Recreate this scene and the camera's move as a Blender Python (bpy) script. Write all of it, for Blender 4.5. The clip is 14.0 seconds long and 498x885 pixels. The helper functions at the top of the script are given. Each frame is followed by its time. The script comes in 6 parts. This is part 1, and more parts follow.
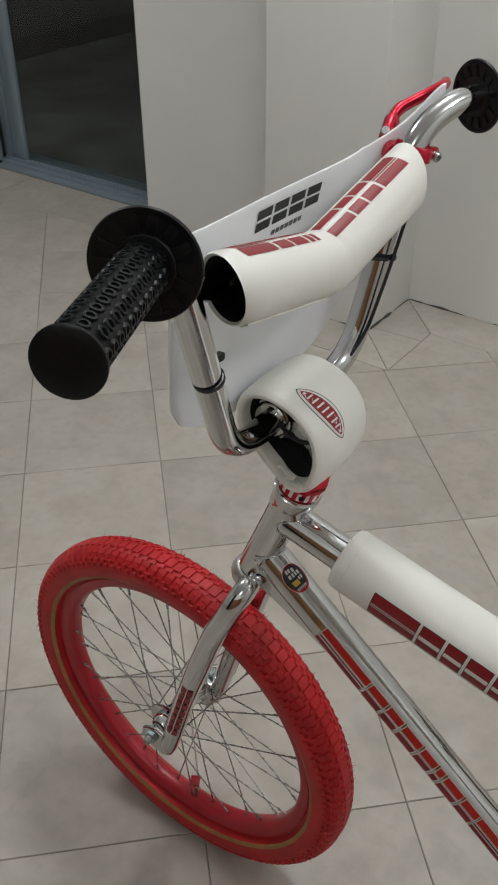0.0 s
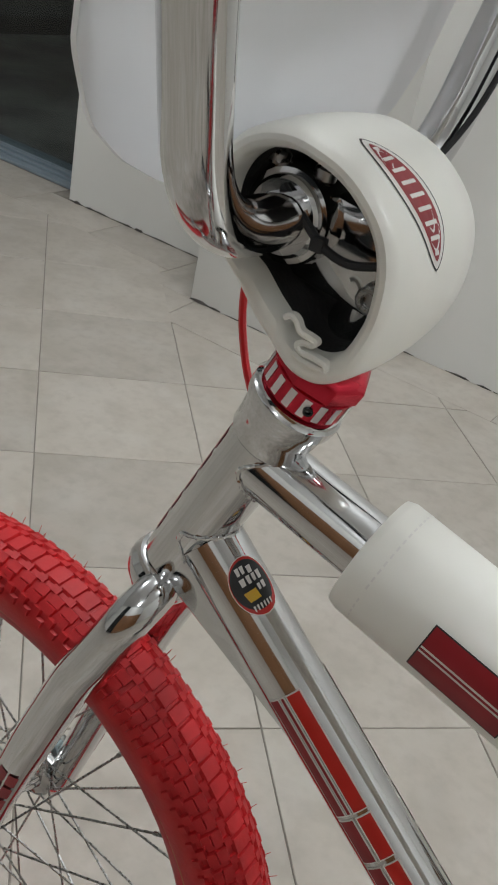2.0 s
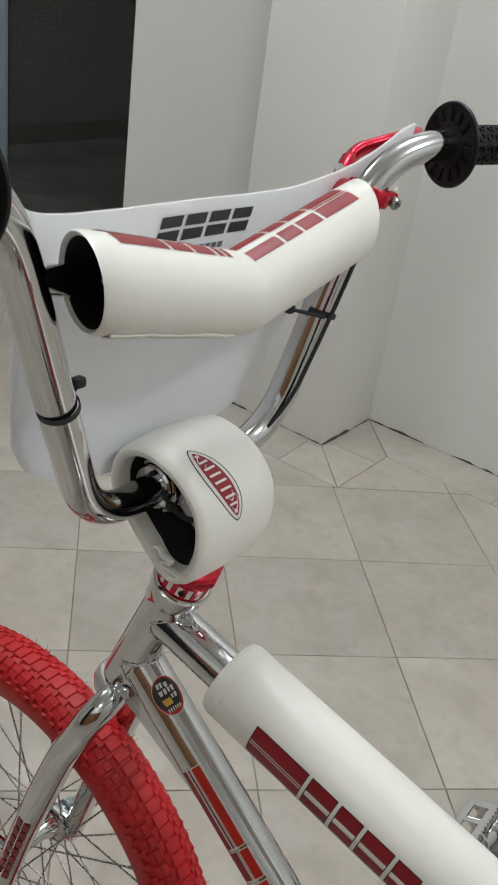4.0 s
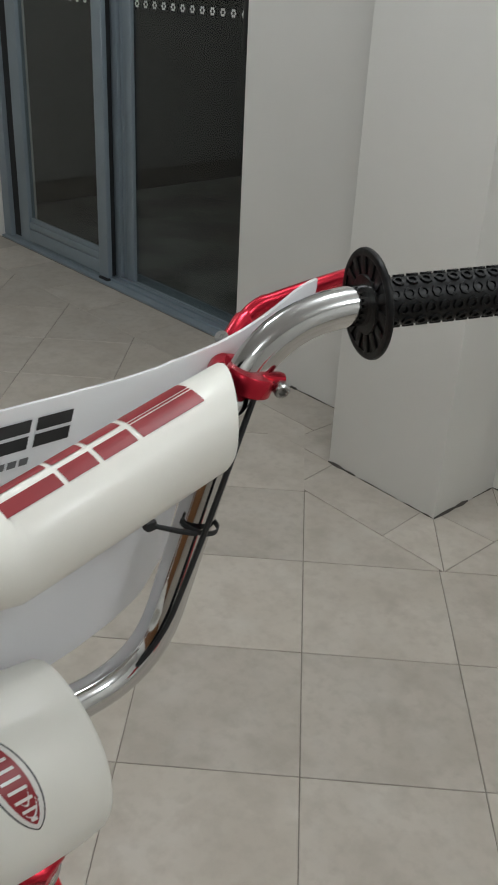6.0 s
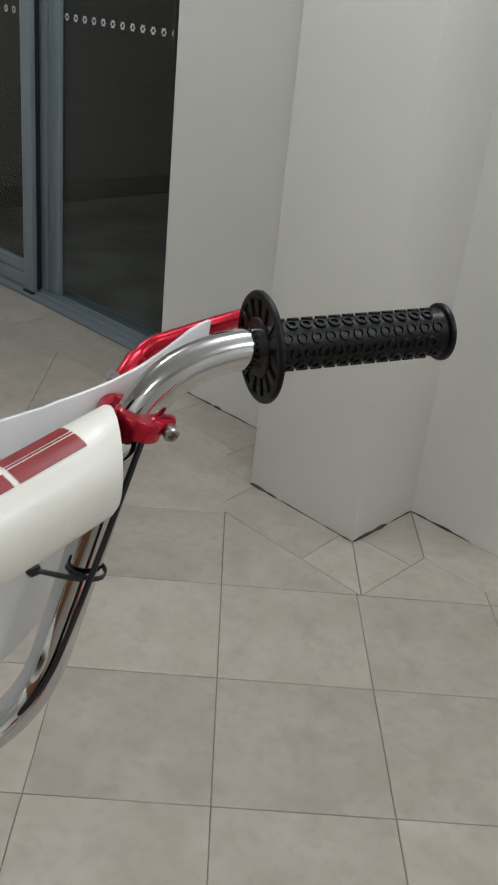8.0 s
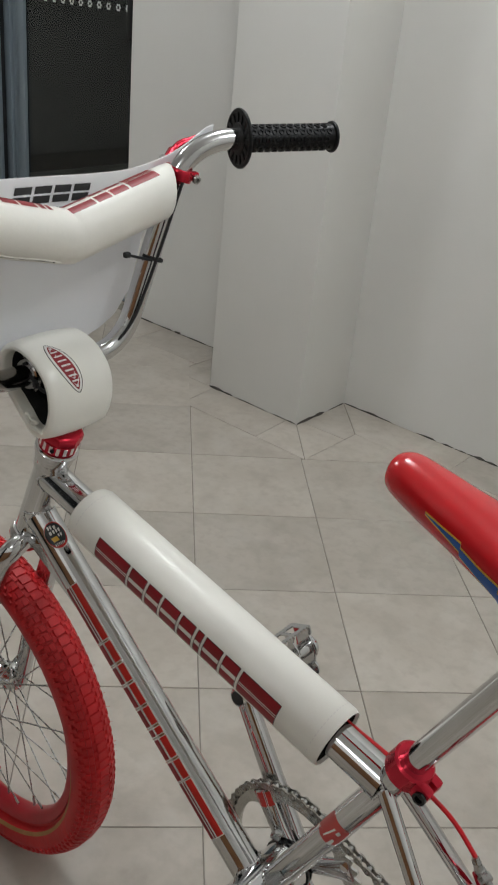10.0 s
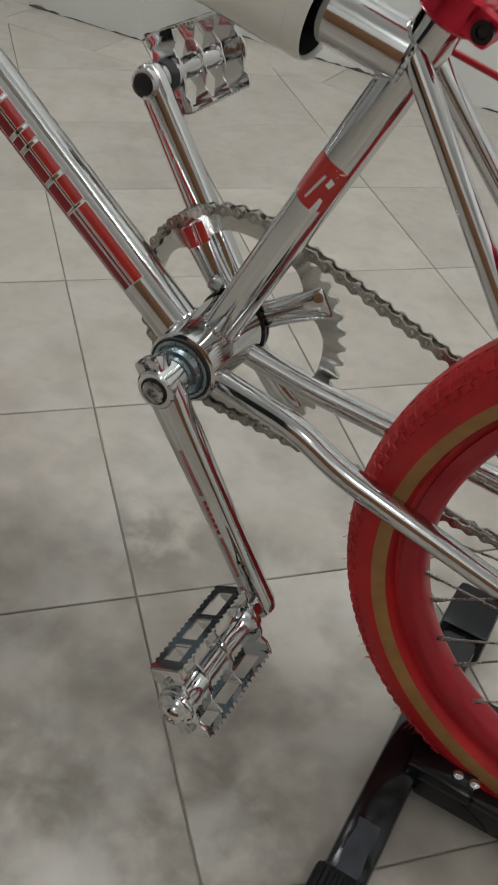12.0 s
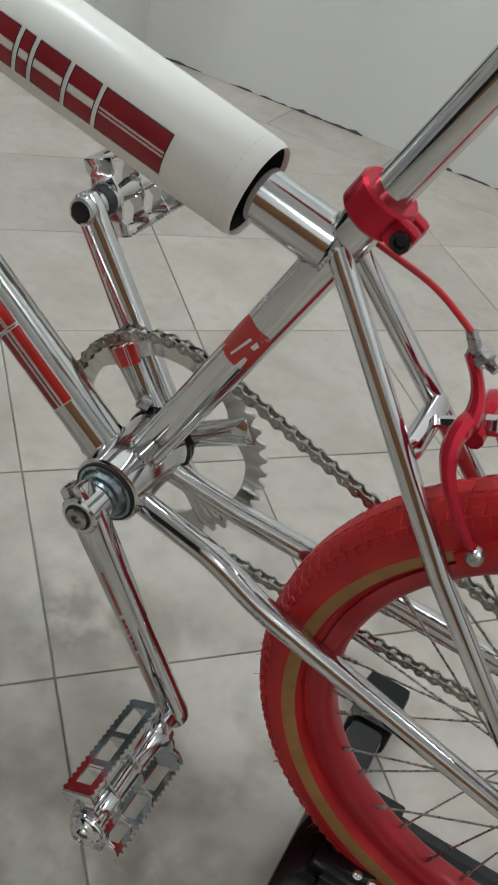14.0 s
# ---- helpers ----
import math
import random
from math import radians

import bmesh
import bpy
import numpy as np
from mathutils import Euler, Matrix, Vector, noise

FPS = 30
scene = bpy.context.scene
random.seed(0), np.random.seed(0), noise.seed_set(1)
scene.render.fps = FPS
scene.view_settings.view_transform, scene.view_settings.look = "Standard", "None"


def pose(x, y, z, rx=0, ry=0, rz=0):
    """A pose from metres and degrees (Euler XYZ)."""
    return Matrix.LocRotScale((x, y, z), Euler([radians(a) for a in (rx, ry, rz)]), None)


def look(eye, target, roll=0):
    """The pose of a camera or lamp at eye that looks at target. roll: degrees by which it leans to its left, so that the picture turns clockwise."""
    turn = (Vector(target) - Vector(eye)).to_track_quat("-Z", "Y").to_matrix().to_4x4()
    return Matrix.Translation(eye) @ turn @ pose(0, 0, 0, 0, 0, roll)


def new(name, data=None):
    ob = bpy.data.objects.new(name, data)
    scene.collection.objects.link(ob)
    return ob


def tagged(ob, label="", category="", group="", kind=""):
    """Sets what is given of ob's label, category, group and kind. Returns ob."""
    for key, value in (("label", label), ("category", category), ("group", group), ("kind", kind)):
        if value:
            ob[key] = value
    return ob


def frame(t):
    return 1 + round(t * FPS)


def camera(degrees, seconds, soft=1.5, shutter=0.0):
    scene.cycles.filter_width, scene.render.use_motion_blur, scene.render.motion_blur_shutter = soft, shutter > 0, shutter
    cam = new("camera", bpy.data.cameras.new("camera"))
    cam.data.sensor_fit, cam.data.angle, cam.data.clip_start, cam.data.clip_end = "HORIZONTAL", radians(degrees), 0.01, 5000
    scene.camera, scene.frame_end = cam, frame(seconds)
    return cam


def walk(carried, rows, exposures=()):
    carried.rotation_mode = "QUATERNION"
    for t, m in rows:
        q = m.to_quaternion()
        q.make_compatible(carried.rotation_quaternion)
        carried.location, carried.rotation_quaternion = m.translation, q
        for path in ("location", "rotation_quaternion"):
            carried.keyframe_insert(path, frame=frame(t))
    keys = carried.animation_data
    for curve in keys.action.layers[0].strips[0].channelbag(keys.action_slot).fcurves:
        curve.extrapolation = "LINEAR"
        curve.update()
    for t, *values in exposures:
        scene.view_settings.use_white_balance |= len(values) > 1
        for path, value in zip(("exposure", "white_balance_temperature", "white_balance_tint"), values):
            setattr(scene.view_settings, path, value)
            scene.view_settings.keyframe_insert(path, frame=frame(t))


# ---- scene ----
cam = camera(31.1, 14.0, 1.75, 0.12)
PATH = [
    (0, (0.005, -0.544, 1.215), (-0.965, 0.761, 0.05), -0.4),
    (0.5, (0.036, -0.529, 1.16), (-1.082, 0.661, 0.005), 2.1),
    (1, (-0.003, -0.5, 1.056), (-1.108, 0.722, -0.078), 4.9),
    (1.5, (-0.112, -0.43, 0.973), (-1.067, 0.952, -0.112), 9.7),
    (1.8, (-0.184, -0.336, 0.928), (-1.023, 1.102, -0.18), 12.3),
    (2, (-0.184, -0.329, 0.888), (-1.007, 1.184, -0.129), 13.0),
    (2.5, (-0.221, -0.26, 0.859), (-1.019, 1.302, -0.102), 13.6),
    (2.7, (-0.229, -0.246, 0.855), (-1.022, 1.328, -0.09), 13.5),
    (4.8, (0.087, -0.503, 1.226), (-1.078, 0.828, 0.293), 4.4),
    (5, (0.081, -0.461, 1.209), (-1.115, 0.843, 0.275), 3.8),
    (5.5, (0.033, -0.305, 1.147), (-1.225, 0.939, 0.214), 3.1),
    (6, (-0.011, -0.144, 1.166), (-1.308, 1.055, 0.228), 2.9),
    (6.5, (-0.031, -0.049, 1.17), (-1.328, 1.14, 0.22), 4.2),
    (7, (-0.095, 0.041, 1.156), (-1.321, 1.311, 0.216), 6.2),
    (7.5, (-0.1, 0.023, 1.155), (-1.309, 1.325, 0.237), 6.7),
    (7.7, (-0.072, -0.025, 1.176), (-1.282, 1.285, 0.27), 6.4),
    (9.8, (0.307, -0.519, 1.177), (-0.814, 0.87, 0.274), 5.7),
    (10, (0.329, -0.527, 1.152), (-0.775, 0.871, 0.244), 5.8),
    (10.5, (0.359, -0.529, 1.075), (-0.688, 0.81, 0.021), 6.2),
    (11, (0.306, -0.513, 0.942), (-0.635, 0.862, -0.164), 5.9),
    (11.5, (0.263, -0.501, 0.818), (-0.446, 0.901, -0.419), 8.0),
    (12, (0.256, -0.489, 0.698), (-0.367, 0.914, -0.585), 8.9),
    (12.5, (0.226, -0.48, 0.593), (-0.387, 0.915, -0.703), 10.4),
    (13, (0.209, -0.455, 0.55), (-0.343, 0.95, -0.762), 12.5),
    (13.5, (0.216, -0.465, 0.664), (-0.3, 0.975, -0.624), 14.0),
    (14, (0.23, -0.452, 0.786), (-0.261, 1.015, -0.482), 14.9),
]
EXPOSURES = [(0, -0.15, 6500, 10), (0.6, -0.04, 6500, 10), (1.5, 0.10, 6400, 10), (2.7, 0.04, 6350, 9), (5, 0.08, 6450, 9), (6, -0.22, 6450, 9), (7.5, -0.18, 6450, 9), (10, -0.14, 6500, 10), (11.5, -0.10, 6400, 9),
             (12.5, 0.14, 6400, 8), (13.2, 0.15, 6380, 8), (14, 0.15, 6150, 7)]
walk(cam, [(t, look(eye, target, roll)) for t, eye, target, roll in PATH], EXPOSURES)

# ---- world and light ----
world = bpy.data.worlds.new("world")
scene.world = world
world.use_nodes = True
world.node_tree.nodes["Background"].inputs[0].default_value = (0.02, 0.024, 0.03, 1)
world.node_tree.nodes["Background"].inputs[1].default_value = 0.15


def point_lamp(name, at, power, radius, colour=(0.95, 0.985, 1.0)):
    lamp = bpy.data.lights.new(name, "POINT")
    lamp.shadow_soft_size, lamp.energy, lamp.color = radius, power, colour
    ob = new(name, lamp)
    ob.matrix_world = pose(*at)
    return ob


point_lamp("lamp_main", (1.15, 0.30, 2.4), 31, 0.16)
point_lamp("lamp_second", (-0.60, 0.60, 2.4), 27, 0.16)
# unseen fill, added to brighten the wall and floor by the door
point_lamp("fill_door_side", (-2.3, 0.10, 2.4), 28, 0.16)
# unseen fill, added to brighten what faces south
point_lamp("fill_south", (0.1, -1.9, 2.4), 12, 0.16)

# ---- materials ----


def material(name, colour, rough=0.5, metal=0.0, vary=0.0, scale=8.0, bump=0.0, bump_scale=60.0, second=None, coat=0.0, rough_vary=0.0):
    m = bpy.data.materials.new(name)
    m.use_nodes = True
    n, l = m.node_tree.nodes, m.node_tree.links
    b = n["Principled BSDF"]
    b.inputs["Metallic"].default_value = metal
    b.inputs["Roughness"].default_value = rough
    b.inputs["Coat Weight"].default_value = coat
    b.inputs["Coat Roughness"].default_value = 0.08
    b.inputs["Base Color"].default_value = (*colour, 1)
    coord = n.new("ShaderNodeTexCoord")
    if vary or second:
        big = n.new("ShaderNodeTexNoise")
        big.inputs["Scale"].default_value, big.inputs["Detail"].default_value = scale, 6
        l.new(coord.outputs["Object"], big.inputs["Vector"])
        ramp = n.new("ShaderNodeValToRGB")
        ramp.color_ramp.elements[0].position, ramp.color_ramp.elements[1].position = 0.35, 0.68
        other = second or tuple(c * (1 - vary) for c in colour)
        ramp.color_ramp.elements[0].color, ramp.color_ramp.elements[1].color = (*other, 1), (*colour, 1)
        l.new(big.outputs["Fac"], ramp.inputs["Fac"])
        l.new(ramp.outputs["Color"], b.inputs["Base Color"])
    if rough_vary:
        fine = n.new("ShaderNodeTexNoise")
        fine.inputs["Scale"].default_value, fine.inputs["Detail"].default_value = scale * 4, 5
        l.new(coord.outputs["Object"], fine.inputs["Vector"])
        span = n.new("ShaderNodeMapRange")
        span.inputs["To Min"].default_value, span.inputs["To Max"].default_value = max(0.02, rough - rough_vary), rough + rough_vary
        l.new(fine.outputs["Fac"], span.inputs["Value"])
        l.new(span.outputs["Result"], b.inputs["Roughness"])
    if bump:
        grain = n.new("ShaderNodeTexNoise")
        grain.inputs["Scale"].default_value, grain.inputs["Detail"].default_value = bump_scale, 4
        l.new(coord.outputs["Object"], grain.inputs["Vector"])
        lift = n.new("ShaderNodeBump")
        lift.inputs["Strength"].default_value, lift.inputs["Distance"].default_value = bump, 0.002
        l.new(grain.outputs["Fac"], lift.inputs["Height"])
        l.new(lift.outputs["Normal"], b.inputs["Normal"])
    return m


def tile_material(name):
    m = material(name, (0.46, 0.43, 0.385), rough=0.33)
    n, l = m.node_tree.nodes, m.node_tree.links
    b = n["Principled BSDF"]
    info, geo = n.new("ShaderNodeObjectInfo"), n.new("ShaderNodeNewGeometry")
    shift = n.new("ShaderNodeVectorMath")
    shift.operation = "MULTIPLY_ADD"
    shift.inputs[1].default_value, shift.inputs[2].default_value = (1, 1, 1), (0, 0, 0)
    l.new(geo.outputs["Position"], shift.inputs[0])
    offset = n.new("ShaderNodeCombineXYZ")
    for i in range(3):
        times = n.new("ShaderNodeMath")
        times.operation = "MULTIPLY"
        times.inputs[1].default_value = (17.0, 31.0, 7.0)[i]
        l.new(info.outputs["Random"], times.inputs[0])
        l.new(times.outputs[0], offset.inputs[i])
    l.new(offset.outputs[0], shift.inputs[2])

    def cloud(scale, detail, low, high, distort=0.0):
        tex, span = n.new("ShaderNodeTexNoise"), n.new("ShaderNodeMapRange")
        tex.inputs["Scale"].default_value, tex.inputs["Detail"].default_value = scale, detail
        tex.inputs["Distortion"].default_value = distort
        span.inputs["From Min"].default_value, span.inputs["From Max"].default_value = low, high
        l.new(shift.outputs[0], tex.inputs["Vector"])
        l.new(tex.outputs["Fac"], span.inputs["Value"])
        return span.outputs["Result"]

    def mix(fac, a, c):
        node = n.new("ShaderNodeMix")
        node.data_type = "RGBA"
        l.new(fac, node.inputs["Factor"])
        if a is not None:
            l.new(a, node.inputs["A"])
        node.inputs["B"].default_value = (*c, 1)
        return node
    first = mix(cloud(7.0, 8, 0.36, 0.64, 0.2), None, (0.510, 0.468, 0.412))
    first.inputs["A"].default_value = (0.452, 0.410, 0.354, 1)
    stain = mix(cloud(12.0, 4, 0.50, 0.86, 0.1), first.outputs["Result"], (0.365, 0.325, 0.275))
    stain = mix(cloud(45.0, 3, 0.46, 1.0), stain.outputs["Result"], (0.385, 0.345, 0.295))
    # soft brown blots, fading out with distance from the stand
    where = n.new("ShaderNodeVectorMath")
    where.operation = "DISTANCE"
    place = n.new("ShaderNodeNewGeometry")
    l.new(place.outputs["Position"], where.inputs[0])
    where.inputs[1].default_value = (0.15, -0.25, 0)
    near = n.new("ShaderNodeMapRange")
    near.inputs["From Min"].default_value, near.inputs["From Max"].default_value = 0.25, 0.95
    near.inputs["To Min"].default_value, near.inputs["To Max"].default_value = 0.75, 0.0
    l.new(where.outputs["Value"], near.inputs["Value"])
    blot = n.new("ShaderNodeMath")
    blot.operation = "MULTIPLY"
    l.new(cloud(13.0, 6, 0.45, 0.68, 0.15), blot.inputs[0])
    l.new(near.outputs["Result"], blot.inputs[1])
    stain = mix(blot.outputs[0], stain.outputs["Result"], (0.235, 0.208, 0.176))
    # three darker brown spots with ragged edges
    for spot, size in (((0.128, -0.147, 0), 0.13), ((-0.083, 0.075, 0), 0.09), ((-0.03, -0.21, 0), 0.10)):
        away, ramp, ragged = n.new("ShaderNodeVectorMath"), n.new("ShaderNodeMapRange"), n.new("ShaderNodeMath")
        away.operation, ragged.operation = "DISTANCE", "MULTIPLY"
        away.inputs[1].default_value = spot
        l.new(place.outputs["Position"], away.inputs[0])
        ramp.inputs["From Min"].default_value, ramp.inputs["From Max"].default_value = size * 0.4, size
        ramp.inputs["To Min"].default_value, ramp.inputs["To Max"].default_value = 0.75, 0.0
        l.new(away.outputs["Value"], ramp.inputs["Value"])
        l.new(ramp.outputs["Result"], ragged.inputs[0])
        l.new(cloud(22.0, 7, 0.34, 0.58, 0.2), ragged.inputs[1])
        stain = mix(ragged.outputs[0], stain.outputs["Result"], (0.19, 0.165, 0.138))
    far = n.new("ShaderNodeMath")
    far.operation = "MULTIPLY_ADD"
    far.inputs[1].default_value, far.inputs[2].default_value = 0.40, 0.28
    l.new(near.outputs["Result"], far.inputs[0])
    wisp = n.new("ShaderNodeMath")
    wisp.operation = "MULTIPLY"
    l.new(cloud(11.0, 5, 0.50, 0.74, 0.3), wisp.inputs[0])
    l.new(far.outputs[0], wisp.inputs[1])
    pale = mix(wisp.outputs[0], stain.outputs["Result"], (0.590, 0.570, 0.530))
    shade = n.new("ShaderNodeHueSaturation")
    value = n.new("ShaderNodeMapRange")
    value.inputs["To Min"].default_value, value.inputs["To Max"].default_value = 0.92, 1.07
    l.new(info.outputs["Random"], value.inputs["Value"])
    l.new(value.outputs["Result"], shade.inputs["Value"])
    l.new(pale.outputs["Result"], shade.inputs["Color"])
    l.new(shade.outputs["Color"], b.inputs["Base Color"])
    gloss = n.new("ShaderNodeMapRange")
    gloss.inputs["To Min"].default_value, gloss.inputs["To Max"].default_value = 0.31, 0.5
    l.new(cloud(14, 6, 0.3, 0.7), gloss.inputs["Value"])
    l.new(gloss.outputs["Result"], b.inputs["Roughness"])
    lift = n.new("ShaderNodeBump")
    lift.inputs["Strength"].default_value, lift.inputs["Distance"].default_value = 0.16, 0.002
    l.new(cloud(40, 4, -0.1, 1.1), lift.inputs["Height"])
    l.new(lift.outputs["Normal"], b.inputs["Normal"])
    return m


CHAIN = material("oiled_chain_steel", (0.42, 0.40, 0.36), 0.3, 1.0, vary=0.35, scale=90, rough_vary=0.1)
POLISH = material("polished_alloy", (0.62, 0.615, 0.59), 0.19, 1.0, vary=0.06, scale=30, rough_vary=0.04)
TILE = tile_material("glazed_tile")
GROUT = material("grout", (0.31, 0.28, 0.24), 0.9, vary=0.3, scale=20, bump=0.3)
WALL = material("wall_paint", (0.72, 0.715, 0.685), 0.55, vary=0.05, scale=2.5, bump=0.12, bump_scale=180, rough_vary=0.08)
BROWN_WALL = material("brown_paint", (0.26, 0.115, 0.040), 0.5, vary=0.2, scale=2)
CEILING = material("ceiling_paint", (0.80, 0.80, 0.79), 0.8, vary=0.04, scale=3)
DIRT = material("dark_sealant", (0.10, 0.09, 0.08), 0.9, vary=0.5, scale=60, bump=0.5)
ALU = material("grey_aluminium", (0.29, 0.35, 0.395), 0.40, 0.35, vary=0.08, scale=6, rough_vary=0.08)
RUBBER_SEAL = material("black_seal", (0.015, 0.016, 0.018), 0.6)
CONCRETE = material("concrete", (0.22, 0.23, 0.225), 0.7, scale=2.6, bump=0.3, bump_scale=25, second=(0.055, 0.06, 0.057))
# near-black base colour holds the dark of the unlit yard
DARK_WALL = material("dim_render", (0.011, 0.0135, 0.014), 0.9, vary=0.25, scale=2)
CHROME = material("chrome", (0.64, 0.64, 0.645), 0.08, 1.0, vary=0.05, scale=30, rough_vary=0.035)
STEEL = material("dull_steel", (0.50, 0.50, 0.49), 0.28, 1.0, vary=0.3, scale=60, rough_vary=0.1)
ZINC = material("zinc_plate", (0.42, 0.52, 0.56), 0.3, 1.0, vary=0.25, scale=80, rough_vary=0.12)
DISC = material("satin_alloy", (0.80, 0.80, 0.78), 0.36, 0.75, vary=0.08, scale=30, rough_vary=0.08)
RED_RUBBER = material("red_rubber", (0.56, 0.012, 0.016), 0.5, vary=0.22, scale=30, bump=0.15, bump_scale=300, rough_vary=0.08)
TAN_WALL = material("tan_sidewall", (0.42, 0.22, 0.072), 0.6, vary=0.25, scale=40)
RED_ALLOY = material("red_rim", (0.46, 0.011, 0.024), 0.36, 0.05, vary=0.16, scale=20, coat=0.08, rough_vary=0.08)
RED_ANOD = material("red_anodised", (0.60, 0.02, 0.045), 0.26, 0.7, vary=0.06, scale=20, rough_vary=0.02)
RED_CABLE = material("red_cable", (0.6, 0.012, 0.02), 0.3, coat=0.3)
RED_SEAT = material("red_plastic", (0.56, 0.011, 0.016), 0.20, vary=0.06, scale=10, coat=0.3, rough_vary=0.05)
BLUE = material("blue_print", (0.01, 0.09, 0.36), 0.35)
YELLOW = material("yellow_print", (0.70, 0.42, 0.04), 0.35)
RED_PRINT = material("red_print", (0.29, 0.010, 0.018), 0.4, vary=0.15, scale=40)
RED_FOIL = material("red_sticker", (0.52, 0.018, 0.014), 0.28, coat=0.5)
WHITE_PRINT = material("white_print", (0.75, 0.73, 0.70), 0.35)
BLACK_PRINT = material("black_print", (0.02, 0.02, 0.022), 0.4)
GREY_PRINT = material("grey_print", (0.14, 0.14, 0.15), 0.4)
VINYL = material("white_vinyl", (0.86, 0.85, 0.79), 0.38, vary=0.05, scale=14, coat=0.12, bump=0.10, bump_scale=120, rough_vary=0.03)
FOAM = material("black_foam", (0.012, 0.012, 0.012), 0.9, bump=0.4, bump_scale=300)
PLATE = material("white_plastic", (0.82, 0.83, 0.86), 0.26, vary=0.03, scale=8, rough_vary=0.012)
plate_shader = PLATE.node_tree.nodes["Principled BSDF"]
plate_shader.inputs["Subsurface Weight"].default_value, plate_shader.inputs["Subsurface Scale"].default_value = 0.5, 0.006
plate_shader.inputs["Subsurface Radius"].default_value = (1.0, 1.0, 1.0)
GRIP = material("black_grip_rubber", (0.003, 0.0036, 0.0048), 0.40, vary=0.3, scale=40, bump=0.1, bump_scale=300, rough_vary=0.1)
GRIP.node_tree.nodes["Principled BSDF"].inputs["Specular IOR Level"].default_value = 0.3
BLACK_PAINT = material("black_paint", (0.006, 0.0065, 0.008), 0.12, vary=0.3, scale=30, rough_vary=0.1)
FILM = material("film_reflection_grey", (0.055, 0.060, 0.072), 0.22, vary=0.4, scale=50, bump=0.5, bump_scale=45)
GLASS = bpy.data.materials.new("door_glass")
GLASS.use_nodes = True
GLASS.node_tree.nodes["Principled BSDF"].inputs["Base Color"].default_value = (0.62, 0.66, 0.645, 1)
GLASS.node_tree.nodes["Principled BSDF"].inputs["Transmission Weight"].default_value = 1
GLASS.node_tree.nodes["Principled BSDF"].inputs["Roughness"].default_value = 0.02
GLASS.node_tree.nodes["Principled BSDF"].inputs["IOR"].default_value = 1.45
FROST = material("frosted_dot", (0.55, 0.57, 0.56), 0.8)

# ---- mesh helpers ----


def mesh_object(name, bm, mat, parent=None, smooth=True, label=""):
    bm.normal_update()
    data = bpy.data.meshes.new(name)
    bm.to_mesh(data)
    bm.free()
    for m in (mat if isinstance(mat, (list, tuple)) else [mat]):
        data.materials.append(m)
    if smooth:
        data.shade_smooth()
        data.set_sharp_from_angle(angle=radians(38))
    ob = new(name, data)
    ob.parent = parent
    if label:
        ob["label"] = label
    return ob


def part(name, bm, mat, parent, label="", smooth=True):
    return mesh_object(name, bm, mat, parent, smooth, label)


def V(*a):
    return Vector(a)


def basis(axis):
    axis = Vector(axis).normalized()
    side = axis.cross(V(0, 0, 1) if abs(axis.z) < 0.95 else V(0, 1, 0)).normalized()
    return axis, side, side.cross(axis).normalized()


def loft(bm, rings, closed_ends=True, loop=False, mat=0):
    """Joins rings of equal count into a skin."""
    made = [[bm.verts.new(p) for p in ring] for ring in rings]
    pairs = list(zip(made, made[1:])) + ([(made[-1], made[0])] if loop else [])
    for a, b in pairs:
        for i in range(len(a)):
            j = (i + 1) % len(a)
            bm.faces.new((a[i], a[j], b[j], b[i])).material_index = mat
    if closed_ends and not loop:
        bm.faces.new(list(reversed(made[0]))).material_index = mat
        bm.faces.new(made[-1]).material_index = mat
    return made


def tube(bm, pts, r, seg=16, caps=True, flat=1.0, mat=0):
    """A tube along points; r is one radius or one a point; flat squeezes it sideways."""
    pts = [Vector(p) for p in pts]
    rs = r if isinstance(r, (list, tuple)) else [r] * len(pts)
    rings, side = [], None
    for i, p in enumerate(pts):
        d = (pts[min(i + 1, len(pts) - 1)] - pts[max(i - 1, 0)]).normalized()
        if side is None:
            _, side, up = basis(d)
        side = (side - d * side.dot(d)).normalized()
        up = side.cross(d)
        rings.append([p + rs[i] * (math.cos(a) * side * flat + math.sin(a) * up) for a in (2 * math.pi * k / seg for k in range(seg))])
    loft(bm, rings, caps, mat=mat)


def rounded(pts, radius, n=7):
    """A polyline with its inner corners rounded."""
    pts = [Vector(p) for p in pts]
    radii = radius if isinstance(radius, (list, tuple)) else [radius] * len(pts)
    out = [pts[0]]
    for i in range(1, len(pts) - 1):
        a, b, c = pts[i - 1], pts[i], pts[i + 1]
        cut = min(radii[i], 0.49 * (a - b).length, 0.49 * (c - b).length)
        p, q = b + (a - b).normalized() * cut, b + (c - b).normalized() * cut
        for k in range(n + 1):
            t = k / n
            out.append((1 - t) ** 2 * p + 2 * t * (1 - t) * b + t * t * q)
    out.append(pts[-1])
    return out


def lathe(bm, profile, at, axis, seg=24, mats=None, closed=False):
    """Turns (along, radius) pairs round an axis."""
    at = Vector(at)
    d, s, u = basis(axis)
    rings = [[at + d * h + r * (math.cos(a) * s + math.sin(a) * u) for a in (2 * math.pi * k / seg for k in range(seg))] for h, r in profile]
    made = [[bm.verts.new(p) for p in ring] for ring in rings]
    pairs = list(zip(made, made[1:])) + ([(made[-1], made[0])] if closed else [])
    for n, (a, b) in enumerate(pairs):
        for i in range(seg):
            j = (i + 1) % seg
            f = bm.faces.new((a[i], a[j], b[j], b[i]))
            if mats:
                f.material_index = mats[n]
    if not closed:
        bm.faces.new(list(reversed(made[0])))
        bm.faces.new(made[-1])


